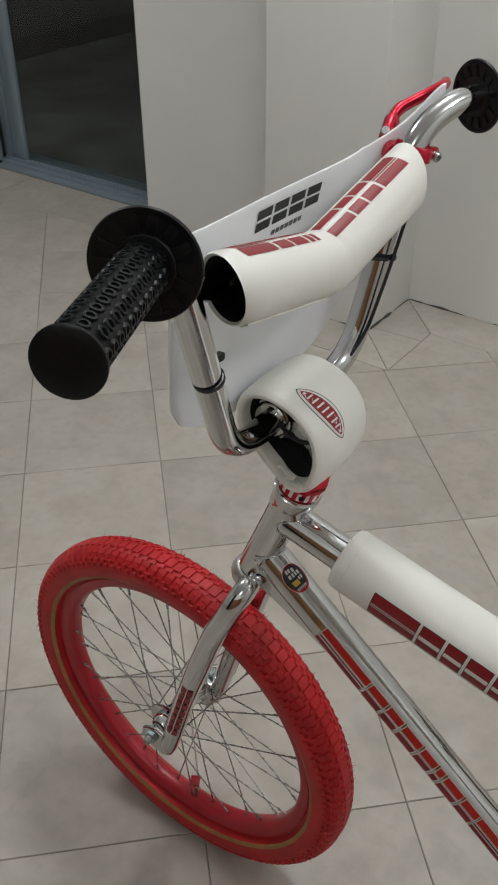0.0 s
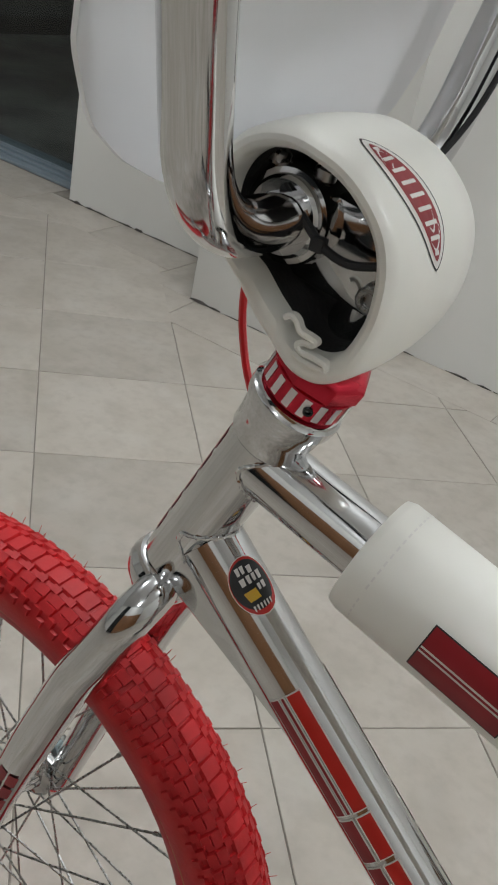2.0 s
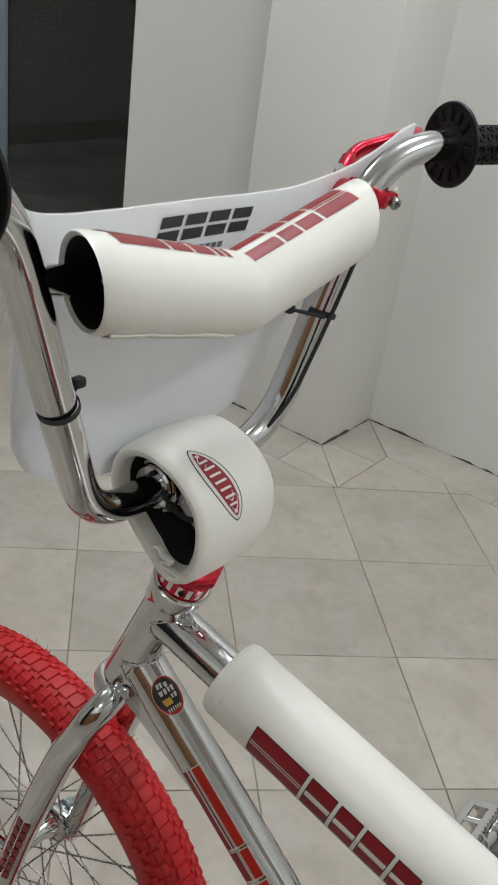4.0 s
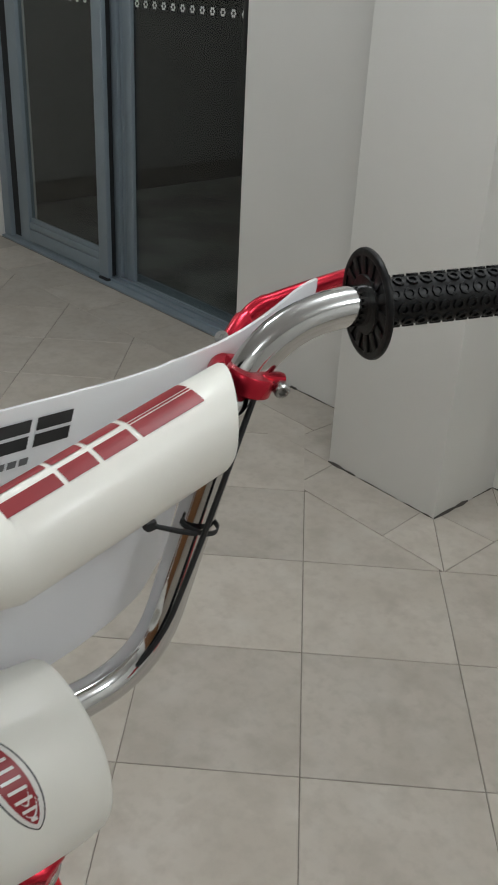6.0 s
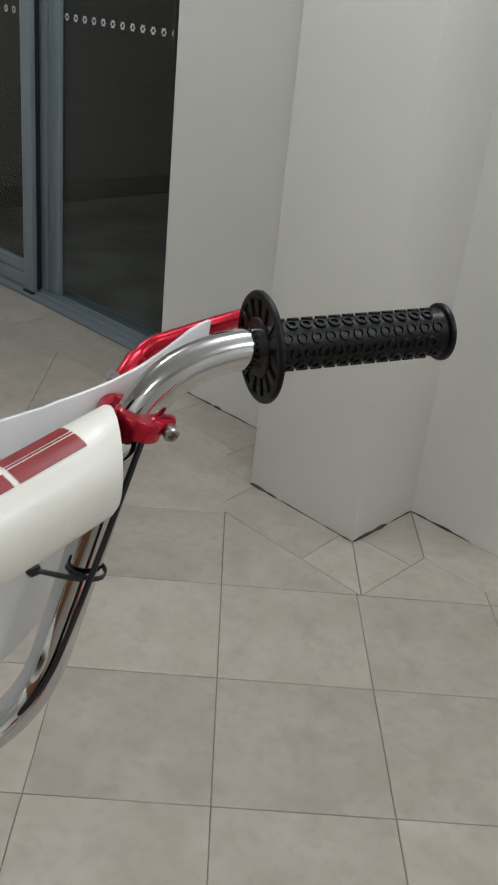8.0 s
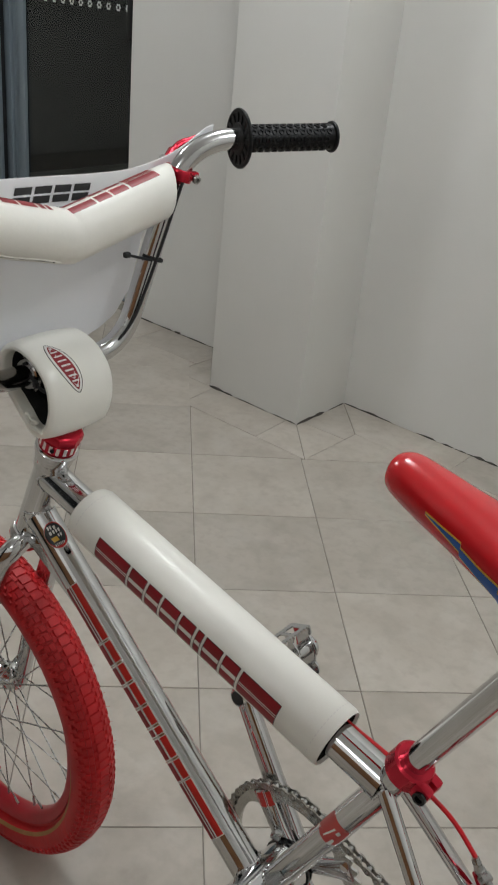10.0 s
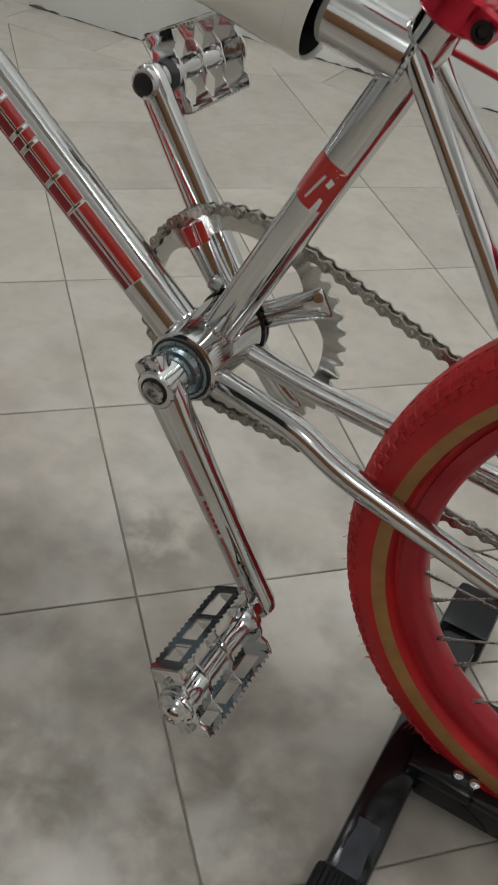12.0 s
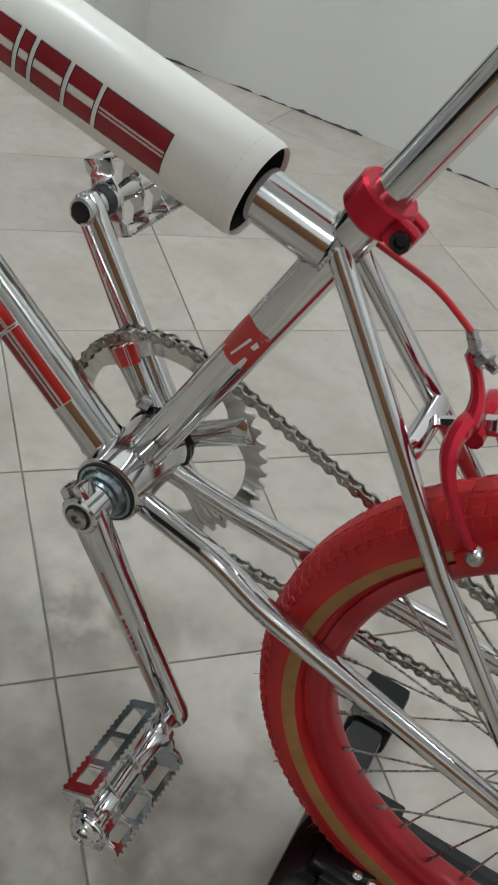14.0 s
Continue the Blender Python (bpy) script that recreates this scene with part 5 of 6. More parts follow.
# cranks, chainring and chain
CR = V(0.569, 0, -0.822).normalized()
CRANK = 0.1835
for s in (-1, 1):
    d = CR * (1 if s < 0 else -1)
    o = BB + V(0, -0.0600 if s < 0 else 0.0580, 0)
    bm = bmesh.new()
    perp = V(d.z, 0, -d.x)
    pts = [(0.0, 0.0150, 0.0085), (0.012, 0.0150, 0.0088), (0.03, 0.0140, 0.009), (0.10, 0.0122, 0.0085), (0.165, 0.0112, 0.0085), (0.185, 0.0118, 0.0082), (0.193, 0.0090, 0.0078), (0.196, 0.004, 0.006)]
    rings = []
    for h, w, t in pts:
        c = o + d * h + V(0, 0.008 * s * h / 0.175, 0)
        ring = []
        for k in range(20):
            a = 2 * math.pi * k / 20
            ca, sa = math.cos(a), math.sin(a)
            rad = (abs(ca) ** 3.2 + abs(sa) ** 3.2) ** (-1 / 3.2)
            ring.append(c + perp * (w * ca * rad) + V(0, t * sa * rad * s, 0))
        rings.append(ring)
    loft(bm, rings)
    lathe(bm, [(-0.010, 0.0150), (0.009, 0.0150), (0.0105, 0.0135), (0.0105, 0.009), (0.008, 0.0085)], o, (0, s, 0), 28)
    for ear in (-0.0062, 0.0062):
        box(bm, frame_on(o - d * 0.0150 + perp * ear, d, (0, 1, 0)), 0.014, 0.0092, 0.0150, 0.0036)
    crank = part("crank_arm", bm, CHROME, bicycle)
    bm = bmesh.new()
    lathe(bm, [(0.0085, 0.0088), (0.0125, 0.0085), (0.0135, 0.0072), (0.0135, 0.0038), (0.010, 0.0036)], o, (0, s, 0), 20)
    part("crank_bolt", bm, STEEL, crank, "dark steel hexagon-socket bolt")
    # a black ring stands in for the shaded recess round the bolt
    bm = bmesh.new()
    lathe(bm, [(0.0098, 0.0088), (0.0112, 0.0090), (0.0112, 0.0104), (0.0098, 0.0108)], o, (0, s, 0), 28, closed=True)
    part("recess_ring", bm, RUBBER_SEAL, crank, "dark ring round the bolt")
    bm = bmesh.new()
    lathe(bm, [(-0.007, 0.0042), (0.010, 0.0042), (0.011, 0.003)], o - d * 0.0165 + perp * 0.001, perp, 12)
    part("pinch_bolt", bm, STEEL, crank)
    slope = (d + V(0, 0.008 * s / 0.175, 0)).normalized()
    m = frame_on(o + slope * 0.1 + V(0, 0.0090 * s, 0), slope, (0, s, 0))
    marks = [(x0, x1, y, y + 0.0007) for x0, x1 in ((-0.052, -0.014), (0.022, 0.056)) for y in (-0.0032, -0.0014)] + [(-0.052, -0.0513, -0.0032, -0.0007), (0.0553, 0.056, -0.0032, -0.0007)] + [(-0.010 + k * 0.005, -0.0064 + k * 0.005, -0.0030, -0.0008) for k in range(6)]
    for x0, x1, y0, y1 in marks:
        bm = bmesh.new()
        bm.faces.new([bm.verts.new(m @ V(x, y * (1 if s < 0 else -1), 0)) for x, y in ((x0, y0), (x1, y0), (x1, y1), (x0, y1))])
        part("crank_sticker", bm, RED_FOIL, crank)

    if s > 0:
        end = o + d * CRANK + V(0, 0.008 * CRANK / 0.175, 0)
        bm = bmesh.new()
        lathe(bm, [(-0.0115, 0.0076), (-0.0122, 0.0092), (-0.0105, 0.0108), (0.0090, 0.0110), (0.0100, 0.0100)], end, (0, 1, 0), 24)
        boss = part("crank_eye", bm, CHROME, crank)
        # the dark of the bore is a flat black disc, no hole is cut
        bm = bmesh.new()
        lathe(bm, [(-0.0095, 0.0004), (-0.0095, 0.0074), (-0.0123, 0.0078)], end, (0, 1, 0), 20)
        part("bore_disc", bm, RUBBER_SEAL, boss, "black disc standing in for the open bore")
        bm = bmesh.new()
        lathe(bm, [(0.0100, 0.0080), (0.0105, 0.0112), (0.0190, 0.0120), (0.0205, 0.0100)], end, (0, 1, 0), 20)
        part("dust_boot", bm, RUBBER_SEAL, crank, "black rubber boot beside the pedal")
    # pedal
    root = o + d * CRANK + V(0, 0.0245 * s, 0)
    ax = V(0, s, 0)
    f = V(0.5, 0, -0.866) if s < 0 else V(0.40, 0, -0.9165)
    n = V(0.866, 0, 0.5) if s < 0 else V(0.9165, 0, 0.40)
    bm = bmesh.new()
    lathe(bm, [(-0.012, 0.0075), (0.002, 0.0085), (0.003, 0.0125), (0.010, 0.0130), (0.013, 0.0100), (0.016, 0.0085), (0.040, 0.0080), (0.041, 0.0092), (0.044, 0.0092), (0.045, 0.0080),
               (0.068, 0.0080), (0.069, 0.0092), (0.072, 0.0092), (0.073, 0.0085), (0.088, 0.0090), (0.0940, 0.0092), (0.0942, 0.0150), (0.0972, 0.0150), (0.0978, 0.0128), (0.0992, 0.0126), (0.1002, 0.0132), (0.1012, 0.0122), (0.1030, 0.0112), (0.1036, 0.0092), (0.1062, 0.0080), (0.1078, 0.0052), (0.1082, 0.0044), (0.1066, 0.0040), (0.1066, 0.001)], root, ax, 24)
    pedal = part("pedal", bm, CHROME, bicycle, "chrome cage pedal")
    y0, y1, w2, hgt = 0.006, 0.093, 0.0295, 0.0118
    for side2 in (-1, 1):
        # toothed plate: two zigzag strips and uprights
        bm = bmesh.new()
        for e in (-1, 1):
            outline = []
            teeth = 17
            for k in range(teeth + 1):
                yy = y0 + (y1 - y0) * k / teeth
                outline.append((yy, e * hgt))
                if k < teeth:
                    outline.append((yy + (y1 - y0) / teeth * 0.35, e * (hgt + 0.0022)))
                    outline.append((yy + (y1 - y0) / teeth * 0.6, e * (hgt + 0.0022)))
            outline += [(y1, e * (hgt - 0.0050)), (y0, e * (hgt - 0.0050))]
            if e * s < 0:
                outline.reverse()
            m = frame_on(root + f * (w2 * side2), ax, f)
            prism(bm, [(p, q * (1 if n.dot(m.to_3x3() @ V(0, 1, 0)) > 0 else -1)) for p, q in outline], m, 0.0016)
        for yy in (y0 + 0.004, y0 + 0.034, y0 + 0.060, y1 - 0.004):
            box(bm, frame_on(root + f * (w2 * side2) + ax * yy, ax, f), 0.008 if yy in (y0 + 0.004, y1 - 0.004) else 0.0045, 2 * hgt, 0.0015)
        part("cage_plate", bm, CHROME, pedal, smooth=False)
    for yy in (y0, y0 + 0.036, y0 + 0.064, y1):
        bm = bmesh.new()
        end = yy in (y0, y1)
        arc = []
        for sx, sy in ((-1, -1), (1, -1), (1, 1), (-1, 1)):
            corner = [(sx * w2, sy * (hgt + 0.001)), (sx * (w2 - 0.009), sy * (hgt + 0.001)), (sx * 0.0165, sy * 0.0088), (sx * 0.0095, sy * 0.0122)]
            if not end:
                corner = [(sx * w2, sy * hgt * 0.8), (sx * (w2 - 0.003), sy * hgt * 0.6), (sx * 0.0170, sy * 0.0032), (sx * 0.0085, sy * 0.0090)]
            arc += corner if sx * sy > 0 else corner[::-1]
        prism(bm, arc, frame_on(root + ax * (yy + 0.0008), f, ax), 0.0024 if end else 0.0017, 0.0005)
        part("pedal_rib", bm, CHROME, pedal)
    for side2 in (-1, 1):
        bm = bmesh.new()
        lathe(bm, [(y1, 0.0036), (y1 + 0.003, 0.0036), (y1 + 0.0035, 0.0024)], root + f * (0.0205 * side2) + ax * 0.0012, ax, 10)
        part("pedal_screw", bm, STEEL, pedal)

RING_Y, TEETH = 0.046, 44
R_PITCH = 0.0127 / (2 * math.sin(math.pi / TEETH))
bm = bmesh.new()
outer = []
for k in range(TEETH):
    a = 2 * math.pi * k / TEETH
    for da, r in ((-0.50, R_PITCH - 0.0036), (-0.34, R_PITCH - 0.0024), (-0.12, R_PITCH + 0.0026), (0.12, R_PITCH + 0.0026), (0.34, R_PITCH - 0.0024)):
        q = a + da * 2 * math.pi / TEETH
        outer.append((r * math.cos(q), r * math.sin(q)))
inner_r = R_PITCH - 0.0152
ARMS = [radians(a) for a in (128, 33, -47, -137)]


def window_edge(q):
    """The ring's inner edge, drawn in to each arm in a round fillet."""
    off = min(abs((q - a + math.pi) % (2 * math.pi) - math.pi) for a in ARMS)
    return inner_r - 0.0120 * max(0.0, 1 - off / 0.42) ** 1.5


inner = []
for k in range(len(outer)):
    q = 2 * math.pi * (k / len(outer) - 0.5 / TEETH)
    inner.append((window_edge(q) * math.cos(q), window_edge(q) * math.sin(q)))
lay4 = []
for pts, yy in ((outer, -0.0013), (outer, 0.0013), (inner, 0.0022), (inner, -0.0022)):
    lay4.append([V(BB.x + x, RING_Y + yy, BB.z + z) for x, z in pts])
loft(bm, lay4, loop=True)
chainring = part("chainring", bm, POLISH, bicycle, "polished alloy chainring")
for n_arm, a in enumerate(ARMS):
    def arm_ring(r, w, t):
        c = V(BB.x + r * math.cos(a), RING_Y, BB.z + r * math.sin(a))
        p = V(-math.sin(a), 0, math.cos(a))
        return [c + p * (w * math.cos(q)) + V(0, t * math.sin(q), 0) for q in (2 * math.pi * i / 20 for i in range(20))]

    bm = bmesh.new()
    loft(bm, [arm_ring(*row) for row in ((0.012, 0.0120, 0.0066), (0.028, 0.0112, 0.0070), (0.040, 0.0108, 0.0074), (0.052, 0.0112, 0.0072), (0.064, 0.0118, 0.0066), (0.074, 0.0126, 0.0058), (0.0815, 0.0132, 0.0048), (0.0832, 0.0128, 0.0030))])
    arm = part("spider_arm", bm, CHROME, chainring)
    if n_arm == 0:
        def sticker_line(r, q):
            f = (r - 0.064) / 0.018
            w, t = 0.0119 + 0.0014 * f, 0.0068 - 0.0018 * f
            c = V(BB.x + r * math.cos(a), RING_Y, BB.z + r * math.sin(a))
            return c + V(-math.sin(a), 0, math.cos(a)) * (w * math.cos(q)) + V(0, t * math.sin(q), 0)

        cuts = [(-172, -122, RED_FOIL), (-122, -119, WHITE_PRINT), (-119, -112, RED_PRINT), (-112, -109, WHITE_PRINT), (-109, -66, RED_FOIL), (-66, -63, WHITE_PRINT), (-63, -56, RED_PRINT), (-56, -53, WHITE_PRINT), (-53, -8, RED_FOIL)]
        for q0, q1, mat_ in cuts:
            bm = bmesh.new()
            rows_ = [[bm.verts.new(sticker_line(r, radians(q0 + (q1 - q0) * i / 4))) for i in range(5)] for r in (0.0655, 0.071, 0.076, 0.0812)]
            for low_, high_ in zip(rows_, rows_[1:]):
                for i in range(4):
                    bm.faces.new((low_[i], low_[i + 1], high_[i + 1], high_[i]))
            part("arm_sticker", bm, mat_, arm, "red sticker with thin white lines")
    bm = bmesh.new()
    c = V(BB.x + 0.0715 * math.cos(a), RING_Y, BB.z + 0.0715 * math.sin(a))
    lathe(bm, [(0.0040, 0.0042), (0.0075, 0.0042), (0.0080, 0.0030)], c, (0, 1, 0), 12)
    part("chainring_bolt", bm, STEEL, chainring)
bm = bmesh.new()
lathe(bm, [(-0.011, 0.010), (-0.011, 0.0270), (-0.0095, 0.0290), (-0.0070, 0.0290), (-0.0062, 0.0268), (-0.0050, 0.0268), (-0.0042, 0.0284), (-0.0020, 0.0284), (0.000, 0.0205), (0.006, 0.010)], BB + V(0, RING_Y, 0), (0, 1, 0), 32)
hub = part("spider_hub", bm, BLACK_PAINT, chainring, "black ringed spacer behind the chainring")
bm = bmesh.new()
lathe(bm, [(-0.006, 0.0048), (-0.005, 0.0060), (0.003, 0.0060), (0.004, 0.0045)], V(-0.026, 0.036, 0.352), (-0.8, -0.4, 0.45), 14)
part("clamp_bolt", bm, STEEL, hub)
# chain path
COG = V(REAR.x, RING_Y, REAR.z)
R_COG = 0.0127 / (2 * math.sin(math.pi / 16))
dvec = COG - V(BB.x, RING_Y, BB.z)
base = math.atan2(dvec.z, dvec.x)
alpha = math.acos((R_PITCH - R_COG) / dvec.length)
path = []
a0, a1 = base + alpha, base + 2 * math.pi - alpha
for k in range(61):
    a = a0 + (a1 - a0) * k / 60
    path.append(V(BB.x + R_PITCH * math.cos(a), RING_Y, BB.z + R_PITCH * math.sin(a)))
for k in range(31):
    a = base - alpha + (2 * alpha) * k / 30
    path.append(V(COG.x + R_COG * math.cos(a), RING_Y, COG.z + R_COG * math.sin(a)))
path.append(path[0])
total = sum((b - a).length for a, b in zip(path, path[1:]))
LINKS = round(total / 0.0127 / 2) * 2
pins, want, run = [], 0.0, 0.0
for a, b in zip(path, path[1:]):
    length = (b - a).length
    while want <= run + length and len(pins) < LINKS:
        pins.append(along(a, b, (want - run) / max(length, 1e-9)))
        want += total / LINKS
    run += length
bm = bmesh.new()
for p in pins:
    lathe(bm, [(-0.0022, 0.0036), (0.0022, 0.0036)], p, (0, 1, 0), 8)
    lathe(bm, [(-0.0048, 0.0016), (-0.0044, 0.0020), (0.0044, 0.0020), (0.0048, 0.0016)], p, (0, 1, 0), 7)
chain = part("chain", bm, STEEL, bicycle, "steel roller chain")


def link_mesh(half):
    b = bmesh.new()
    pitch = total / LINKS
    for s in (-1, 1):
        outline = []
        for k in range(7):
            a = -math.pi / 2 + math.pi * k / 6
            outline.append((pitch / 2 + 0.0045 * math.cos(a), 0.0045 * math.sin(a)))
        outline.append((0, 0.0022))
        for k in range(7):
            a = math.pi / 2 + math.pi * k / 6
            outline.append((-pitch / 2 + 0.0045 * math.cos(a), 0.0045 * math.sin(a)))
        outline.append((0, -0.0022))
        prism(b, outline, UPRIGHT @ Matrix.Translation((0, 0, half * s)), 0.0010)
    return b


kinds = []
for half_w in (0.0026, 0.0038):
    kinds.append(mesh_object("link", link_mesh(half_w), CHAIN, chain, False))
for i in range(LINKS):
    a, b = pins[i], pins[(i + 1) % LINKS]
    ob = kinds[i % 2] if i < 2 else new("link", kinds[i % 2].data)
    ob.parent = chain
    mid = (a + b) / 2
    ob.matrix_basis = pose(mid.x, mid.y, mid.z, 0, -math.degrees(math.atan2(b.z - a.z, b.x - a.x)), 0)
bm = bmesh.new()
lathe(bm, [(-0.001, 0.022), (-0.001, R_COG + 0.002), (0.001, R_COG + 0.002), (0.001, 0.022)], COG, (0, 1, 0), 32)
part("rear_sprocket", bm, STEEL, bicycle)

# rear brake, a side-pull caliper
c = V(0.211, 0, 0.487)


def caliper_arm(name, line, radii, target):
    b = bmesh.new()
    pts = rounded([V(*p) for p in line], 0.010, 5)
    n = len(pts) - 1
    sizes = []
    for k in range(n + 1):
        f = k / n * (len(radii) - 1)
        i = min(int(f), len(radii) - 2)
        sizes.append(radii[i] + (radii[i + 1] - radii[i]) * (f - i))
    tube(b, pts, sizes, 8, flat=0.72)
    return part(name, b, RED_ANOD, target, "red anodised rear brake caliper" if target is bicycle else "")


brake = caliper_arm("brake_caliper", [(0.211, 0.010, 0.486), (0.207, -0.018, 0.497), (0.205, -0.036, 0.491), (0.212, -0.0455, 0.476), (0.226, -0.0455, 0.457), (0.241, -0.041, 0.436)], [0.0085, 0.0092, 0.0078, 0.0062, 0.0054, 0.0050], bicycle)
caliper_arm("caliper_arm", [(0.215, -0.010, 0.483), (0.214, 0.020, 0.492), (0.212, 0.037, 0.486), (0.219, 0.0455, 0.471), (0.231, 0.0455, 0.454), (0.245, 0.041, 0.434)], [0.0080, 0.0085, 0.0074, 0.0062, 0.0054, 0.0050], brake)
caliper_arm("caliper_arm", [(0.209, -0.016, 0.495), (0.208, -0.007, 0.506), (0.201, -0.001, 0.518), (0.192, 0.0, 0.529)], [0.0080, 0.0062, 0.0052, 0.0050], brake)
bm = bmesh.new()
lathe(bm, [(-0.030, 0.0035), (-0.012, 0.0045), (-0.010, 0.0065), (0.009, 0.0065), (0.010, 0.0078), (0.015, 0.0078), (0.017, 0.0060), (0.024, 0.0045)], c + V(0.004, 0, 0.002), (0.76, 0, 0.35), 6)
part("pivot_bolt", bm, CHROME, brake)
bm = bmesh.new()
lathe(bm, [(-0.007, 0.0030), (-0.006, 0.0048), (0.000, 0.0048), (0.001, 0.0060), (0.007, 0.0060), (0.008, 0.0035), (0.014, 0.0030)], V(0.197, 0.0, 0.531), (0.8, -0.35, -0.15), 8)
part("cable_clamp", bm, STEEL, brake, "dark steel cable clamp nut")
bm = bmesh.new()
tube(bm, [V(0.1875, 0.001, 0.5415), V(0.1935, 0.0, 0.5335), V(0.1965, 0.0, 0.528)], [0.0034, 0.0040, 0.0030], 10)
part("cable_adjuster", bm, STEEL, brake)
for s in (-1, 1):
    bm = bmesh.new()
    box(bm, frame_on(V(0.2515, 0.0250 * s, 0.4270), (0.62, 0, 0.78), (0, 1, 0)), 0.044, 0.014, 0.012, 0.003)
    part("brake_pad", bm, RED_RUBBER, brake, "red brake pad")
    bm = bmesh.new()
    lathe(bm, [(0, 0.0055), (0.006, 0.0055), (0.008, 0.004)], V(0.2450, 0.0400 * s, 0.4330), (0, s, 0), 10)
    part("pad_bolt", bm, STEEL, brake)

# ---- stand under the rear wheel ----
stand = new("bicycle_stand")
tagged(stand, "black tubular floor stand holding the rear wheel", "bike stand")


def stand_part(name, lo, hi, bevel=0.006, mat=None, label=""):
    b = bmesh.new()
    span(b, lo, hi, bevel)
    return part(name, b, mat or BLACK_PAINT, stand, label)


stand_part("cross_tube", (0.221, -0.215, 0.004), (0.256, 0.165, 0.038))
stand_part("cross_tube", (0.515, -0.175, 0.004), (0.55, 0.20, 0.038))
bm = bmesh.new()
rings = []
for y, g in ((-0.2245, -0.004), (-0.2235, -0.001), (-0.222, 0.0), (-0.19, 0.0), (-0.158, 0.0), (-0.1555, -0.0008), (-0.1545, -0.003)):
    ring = []
    for q in range(120):
        a = 2 * math.pi * q / 120
        ca, sa = math.cos(a), math.sin(a)
        rad = (abs(ca) ** 7 + abs(sa) ** 7) ** (-1 / 7)
        rib = g + (0.0005 if q % 3 else -0.0003)
        ring.append(V(0.2385 + (0.0218 + rib) * ca * rad, y, 0.0222 + (0.0210 + rib) * sa * rad))
    rings.append(ring)
loft(bm, rings)
part("rubber_foot", bm, GRIP, stand, "ribbed black rubber foot")
stand_part("rubber_foot", (0.215, 0.114, 0), (0.262, 0.176, 0.0435), 0.007, GRIP)
for s in (-1, 1):
    stand_part("side_rail", (0.256, 0.036 * s - 0.011, 0.010), (0.515, 0.036 * s + 0.011, 0.034), 0.003)
    stand_part("bracket", (0.244, 0.036 * s - 0.013, 0.034), (0.300, 0.036 * s + 0.013, 0.046), 0.003)
# clear film; the grey-blue colour holds the reflection on it
bm = bmesh.new()
film = [[bm.verts.new(V(x + 0.0010 * math.sin(k * 1.7), y, 0.0388 + 0.0005 * math.sin(k * 2.1 + i * 1.3))) for i, x in enumerate((0.2295, 0.2340, 0.2390, 0.2435, 0.2480))] for k, y in enumerate((-0.157, -0.148, -0.139, -0.130, -0.122, -0.114, -0.107))]
for row, after in zip(film, film[1:]):
    for i in range(4):
        bm.faces.new((row[i], row[i + 1], after[i + 1], after[i]))
part("film", bm, FILM, stand, "wrinkled clear film on the tube, its reflection painted grey")
for x in (0.284, 0.298):
    bm = bmesh.new()
    lathe(bm, [(0, 0.0045), (0.003, 0.0045), (0.004, 0.003)], (x, -0.036, 0.046), (0, 0, 1), 10)
    part("bracket_bolt", bm, CHROME, stand)

# ---- floor tiles, laid at 45 degrees with a cut border along the walls ----
bm = bmesh.new()
span(bm, (X0, Y0, -0.08), (X1, DOOR_Y + 0.1, -0.0022))
floor = structure("floor", bm, GROUT, "beige-grey marbled ceramic tiles laid diagonally with dark joints")
PITCH, GAP, BAND = 0.303 * math.sqrt(0.5), 0.0019, 0.155
TILE_X, TILE_Y = -0.9129, 1.285


def clip(poly, nx, ny, d):
    """Keeps the side nx * x + ny * y <= d of a polygon."""
    out = []
    for i, p in enumerate(poly):
        q = poly[(i + 1) % len(poly)]
        a, b = nx * p[0] + ny * p[1] - d, nx * q[0] + ny * q[1] - d
        if a <= 0:
            out.append(p)
        if a * b < 0:
            t = a / (a - b)
            out.append((p[0] + (q[0] - p[0]) * t, p[1] + (q[1] - p[1]) * t))
    return out


def slab(bm, poly, lift=0.0):
    c = (sum(p[0] for p in poly) / len(poly), sum(p[1] for p in poly) / len(poly))

    def inset(p, d):
        v = V(p[0] - c[0], p[1] - c[1], 0)
        return v * (1 - d / max(v.length, 0.01))
    top = [bm.verts.new(inset(p, 0.0012) + V(0, 0, lift)) for p in poly]
    mid = [bm.verts.new(inset(p, 0.0) + V(0, 0, lift - 0.0008)) for p in poly]
    low = [bm.verts.new(inset(p, 0.0) + V(0, 0, -0.006)) for p in poly]
    bm.faces.new(top)
    for a, b in ((top, mid), (mid, low)):
        for i in range(len(poly)):
            j = (i + 1) % len(poly)
            bm.faces.new((a[i], b[i], b[j], a[j]))
    return c


def area(poly):
    return 0.5 * abs(sum(p[0] * q[1] - q[0] * p[1] for p, q in zip(poly, poly[1:] + poly[:1])))


random.seed(11)
half = PITCH - GAP * 0.7
whole = bmesh.new()
slab(whole, [(half, 0), (0, half), (-half, 0), (0, -half)])
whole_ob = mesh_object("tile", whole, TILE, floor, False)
WHOLE, first_used = whole_ob.data, False
rest = bmesh.new()


def lay(poly):
    if len(poly) < 3 or area(poly) < 0.0006:
        return
    b = bmesh.new()
    c = slab(b, poly)
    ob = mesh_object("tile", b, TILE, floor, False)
    ob.location = (c[0], c[1], random.uniform(-0.0002, 0.0002))


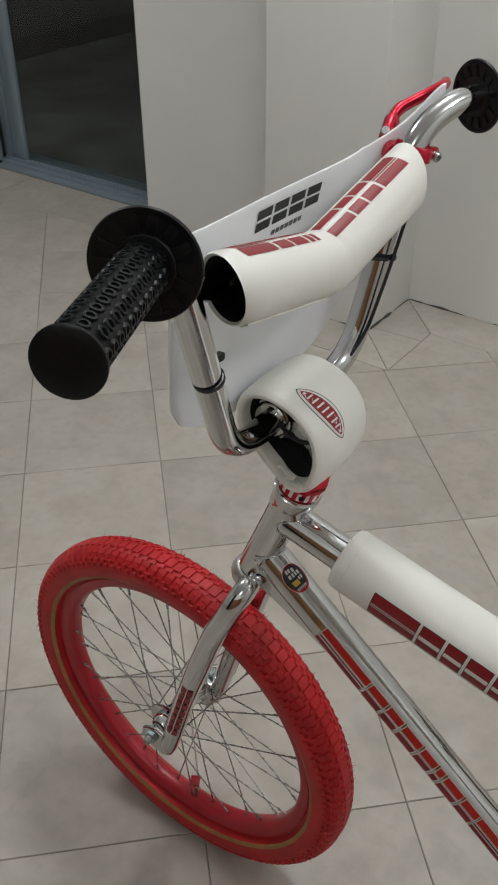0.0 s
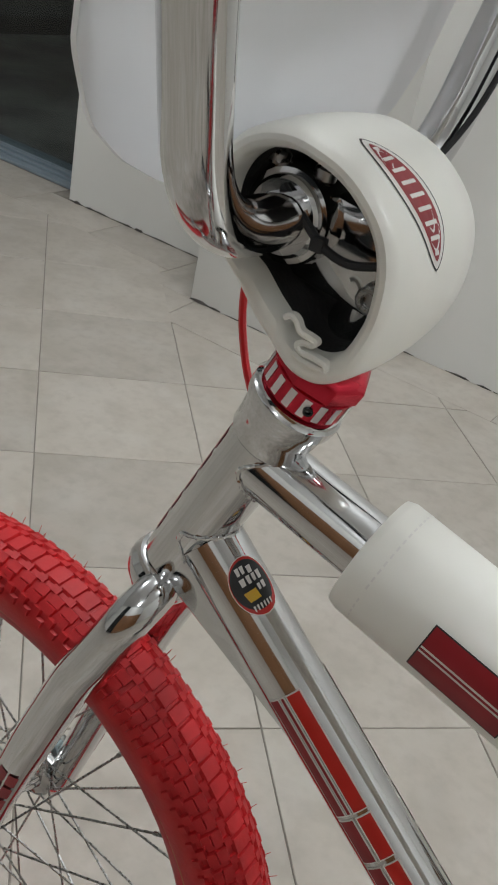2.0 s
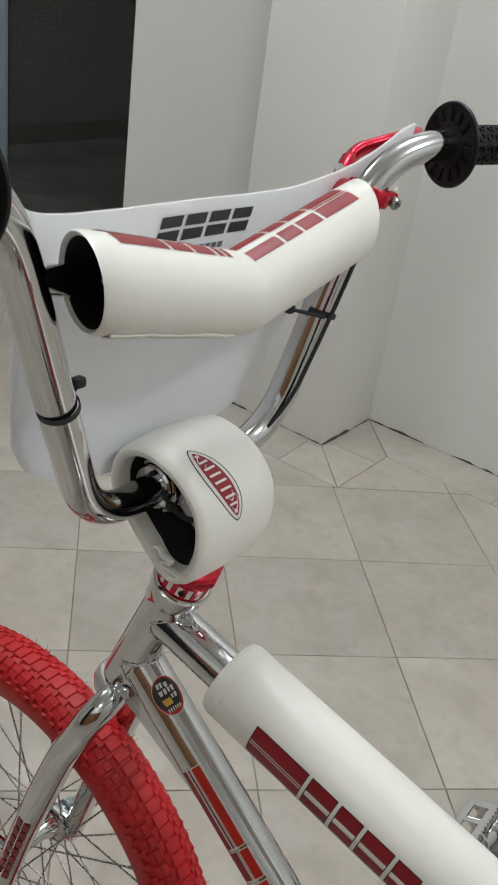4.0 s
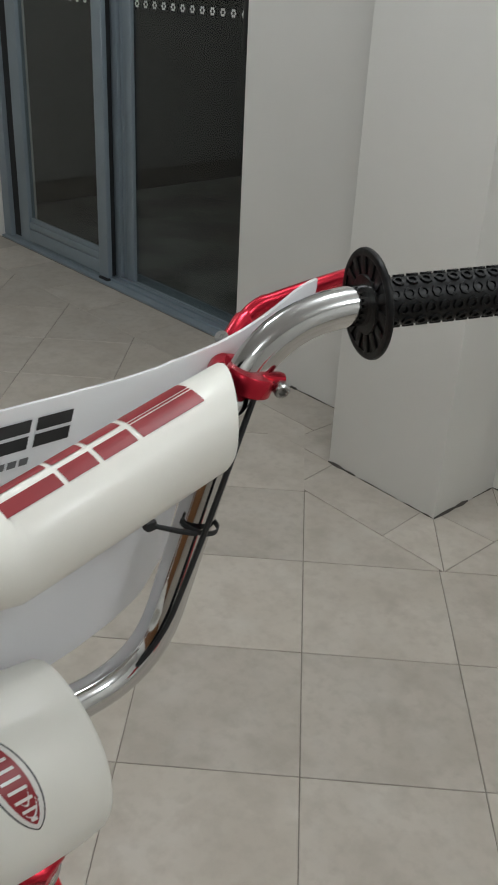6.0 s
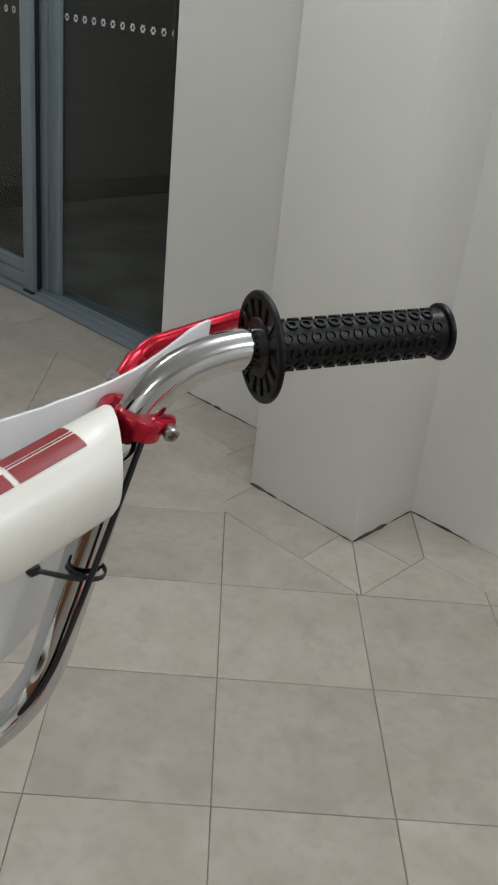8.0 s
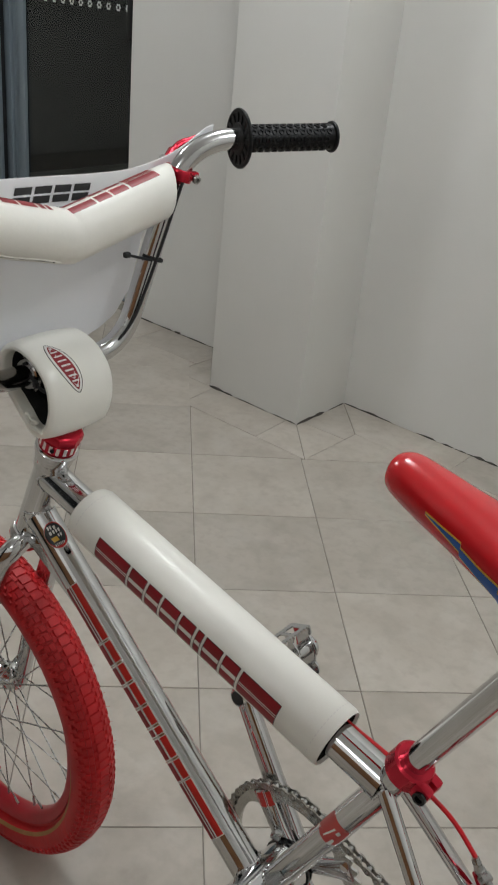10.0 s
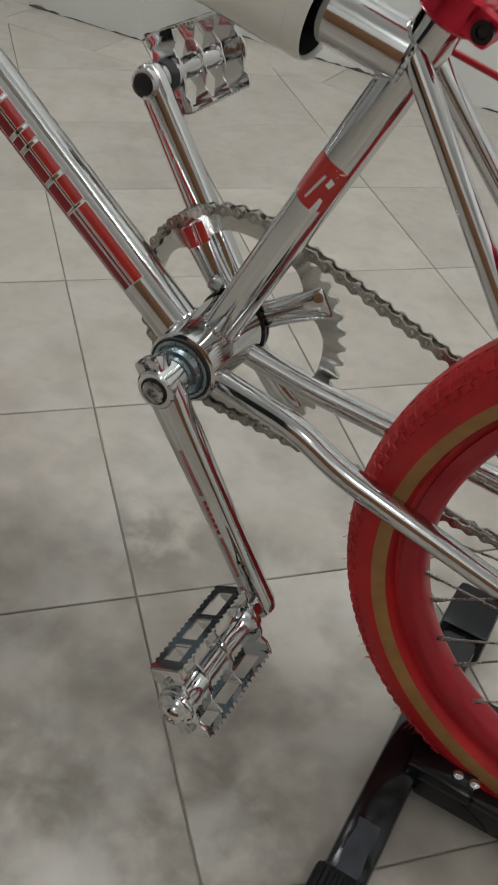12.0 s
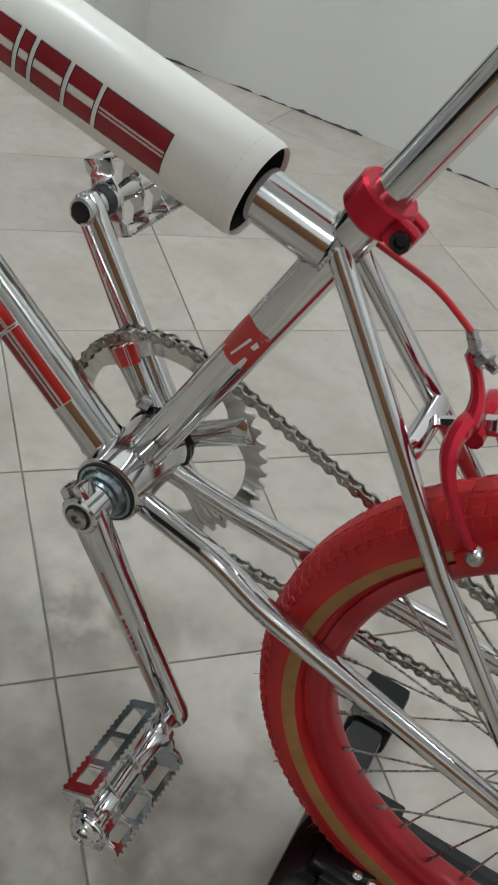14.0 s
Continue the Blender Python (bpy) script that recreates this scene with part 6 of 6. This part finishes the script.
def half_planes(cx, cy):
    """What of the field a tile there may cover."""
    if cy > TILE_Y - PITCH * 0.5 and abs(cx - TILE_X) < 0.05 and cy > TILE_Y:
        return [(-1, 0, 0.905 - GAP / 2), (0, 1, WALL_R - BAND)]
    if COL_X0 - BAND + 0.05 < cx < -0.95:
        return [(0, 1, COL_Y - BAND - 0.002)]
    if cx < COL_X0 - BAND + 0.05:
        return [(0, 1, WALL_L - BAND)]
    return [(0, 1, WALL_R - BAND)]


for i in range(-40, 40):
    for j in range(-40, 40):
        if (i + j) % 2 == 0:
            continue
        cx, cy = TILE_X + i * PITCH, TILE_Y + j * PITCH
        if cx < X0 - 0.3 or cx > X1 + 0.3 or cy < Y0 - 0.3 or cy > WALL_L + 0.1:
            continue
        if COL_X0 - BAND < cx < -0.95 and cy > COL_Y - 0.02:
            continue
        poly = [(cx + half, cy), (cx, cy + half), (cx - half, cy), (cx, cy - half)]
        cut = poly
        for nx, ny, d in half_planes(cx, cy) + [(1, 0, X1), (-1, 0, -X0), (0, -1, -Y0)]:
            cut = clip(cut, nx, ny, d)
        near = -4.0 < cx < 1.2 and cy > -0.75
        if not near:
            if len(cut) >= 3 and area(cut) > 0.001:
                c = V(sum(p[0] for p in cut) / len(cut), sum(p[1] for p in cut) / len(cut), 0)
                old = set(rest.verts)
                slab(rest, cut)
                for v in rest.verts:
                    if v not in old:
                        v.co += c
            continue
        if len(cut) == 4 and abs(area(cut) - area(poly)) < 1e-6:
            ob = whole_ob if not first_used else new("tile", WHOLE)
            ob.parent, first_used = floor, True
            ob.location = (cx, cy, random.uniform(-0.0003, 0.0003))
        else:
            lay(cut)
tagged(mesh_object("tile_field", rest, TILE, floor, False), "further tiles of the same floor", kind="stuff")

g = GAP / 2
band_y = COL_Y - BAND
# border before the column
lay([(-1.567 + g, band_y + g), (-1.38 - g, band_y + g), (-1.395 - g, COL_Y), (-1.567 + g, COL_Y)])
lay([(-1.38 + g, band_y + g), (-1.086 - g, band_y + g), (-1.096 - g, COL_Y), (-1.395 + g, COL_Y)])
lay([(-1.086 + g, band_y + g), (-0.905 - 2 * g, band_y + g), (COL_X1 - g, COL_Y), (-1.096 + g, COL_Y)])
# border beside the column
lay([(COL_X1, COL_Y + 2 * g), (-0.905 - g, band_y + 4 * g), (-0.905 - g, 1.482 - g), (COL_X1, 1.474 - g)])
lay([(COL_X1, 1.474 + g), (-0.905 - g, 1.482 + g), (-0.905 - g, WALL_R - BAND - g), (COL_X1, WALL_R - 2 * g)])
# border along the walls
x, right = -0.905, WALL_R - BAND
lay([(COL_X1 + 2 * g, WALL_R), (x + g, right + g), (x + 0.303 - g, right + g), (x + 0.303 - g, WALL_R)])
while x < X1 - 0.32:
    x += 0.303
    lay([(x + g, right + g), (min(x + 0.303 - g, X1), right + g), (min(x + 0.303 - g, X1), WALL_R), (x + g, WALL_R)])
x, left = -1.567, WALL_L - BAND
lay([(x + 2 * g, COL_Y + g), (COL_X0, COL_Y + g), (COL_X0, WALL_L), (x + 2 * g, WALL_L)])
lay([(x - 0.0 - g, band_y + 0.02), (x - g, left - g), (x - 0.13, left - g)])
while x > -2.0:
    lay([(x - 0.303 + g, left + g), (x - g, left + g), (x - g, WALL_L), (x - 0.303 + g, WALL_L)])
    x -= 0.303
while x > X0:
    lay([(max(x - 0.303 + g, X0), left + g), (x - g, left + g), (x - g, DOOR_Y - 0.027), (max(x - 0.303 + g, X0), DOOR_Y - 0.027)])
    x -= 0.303
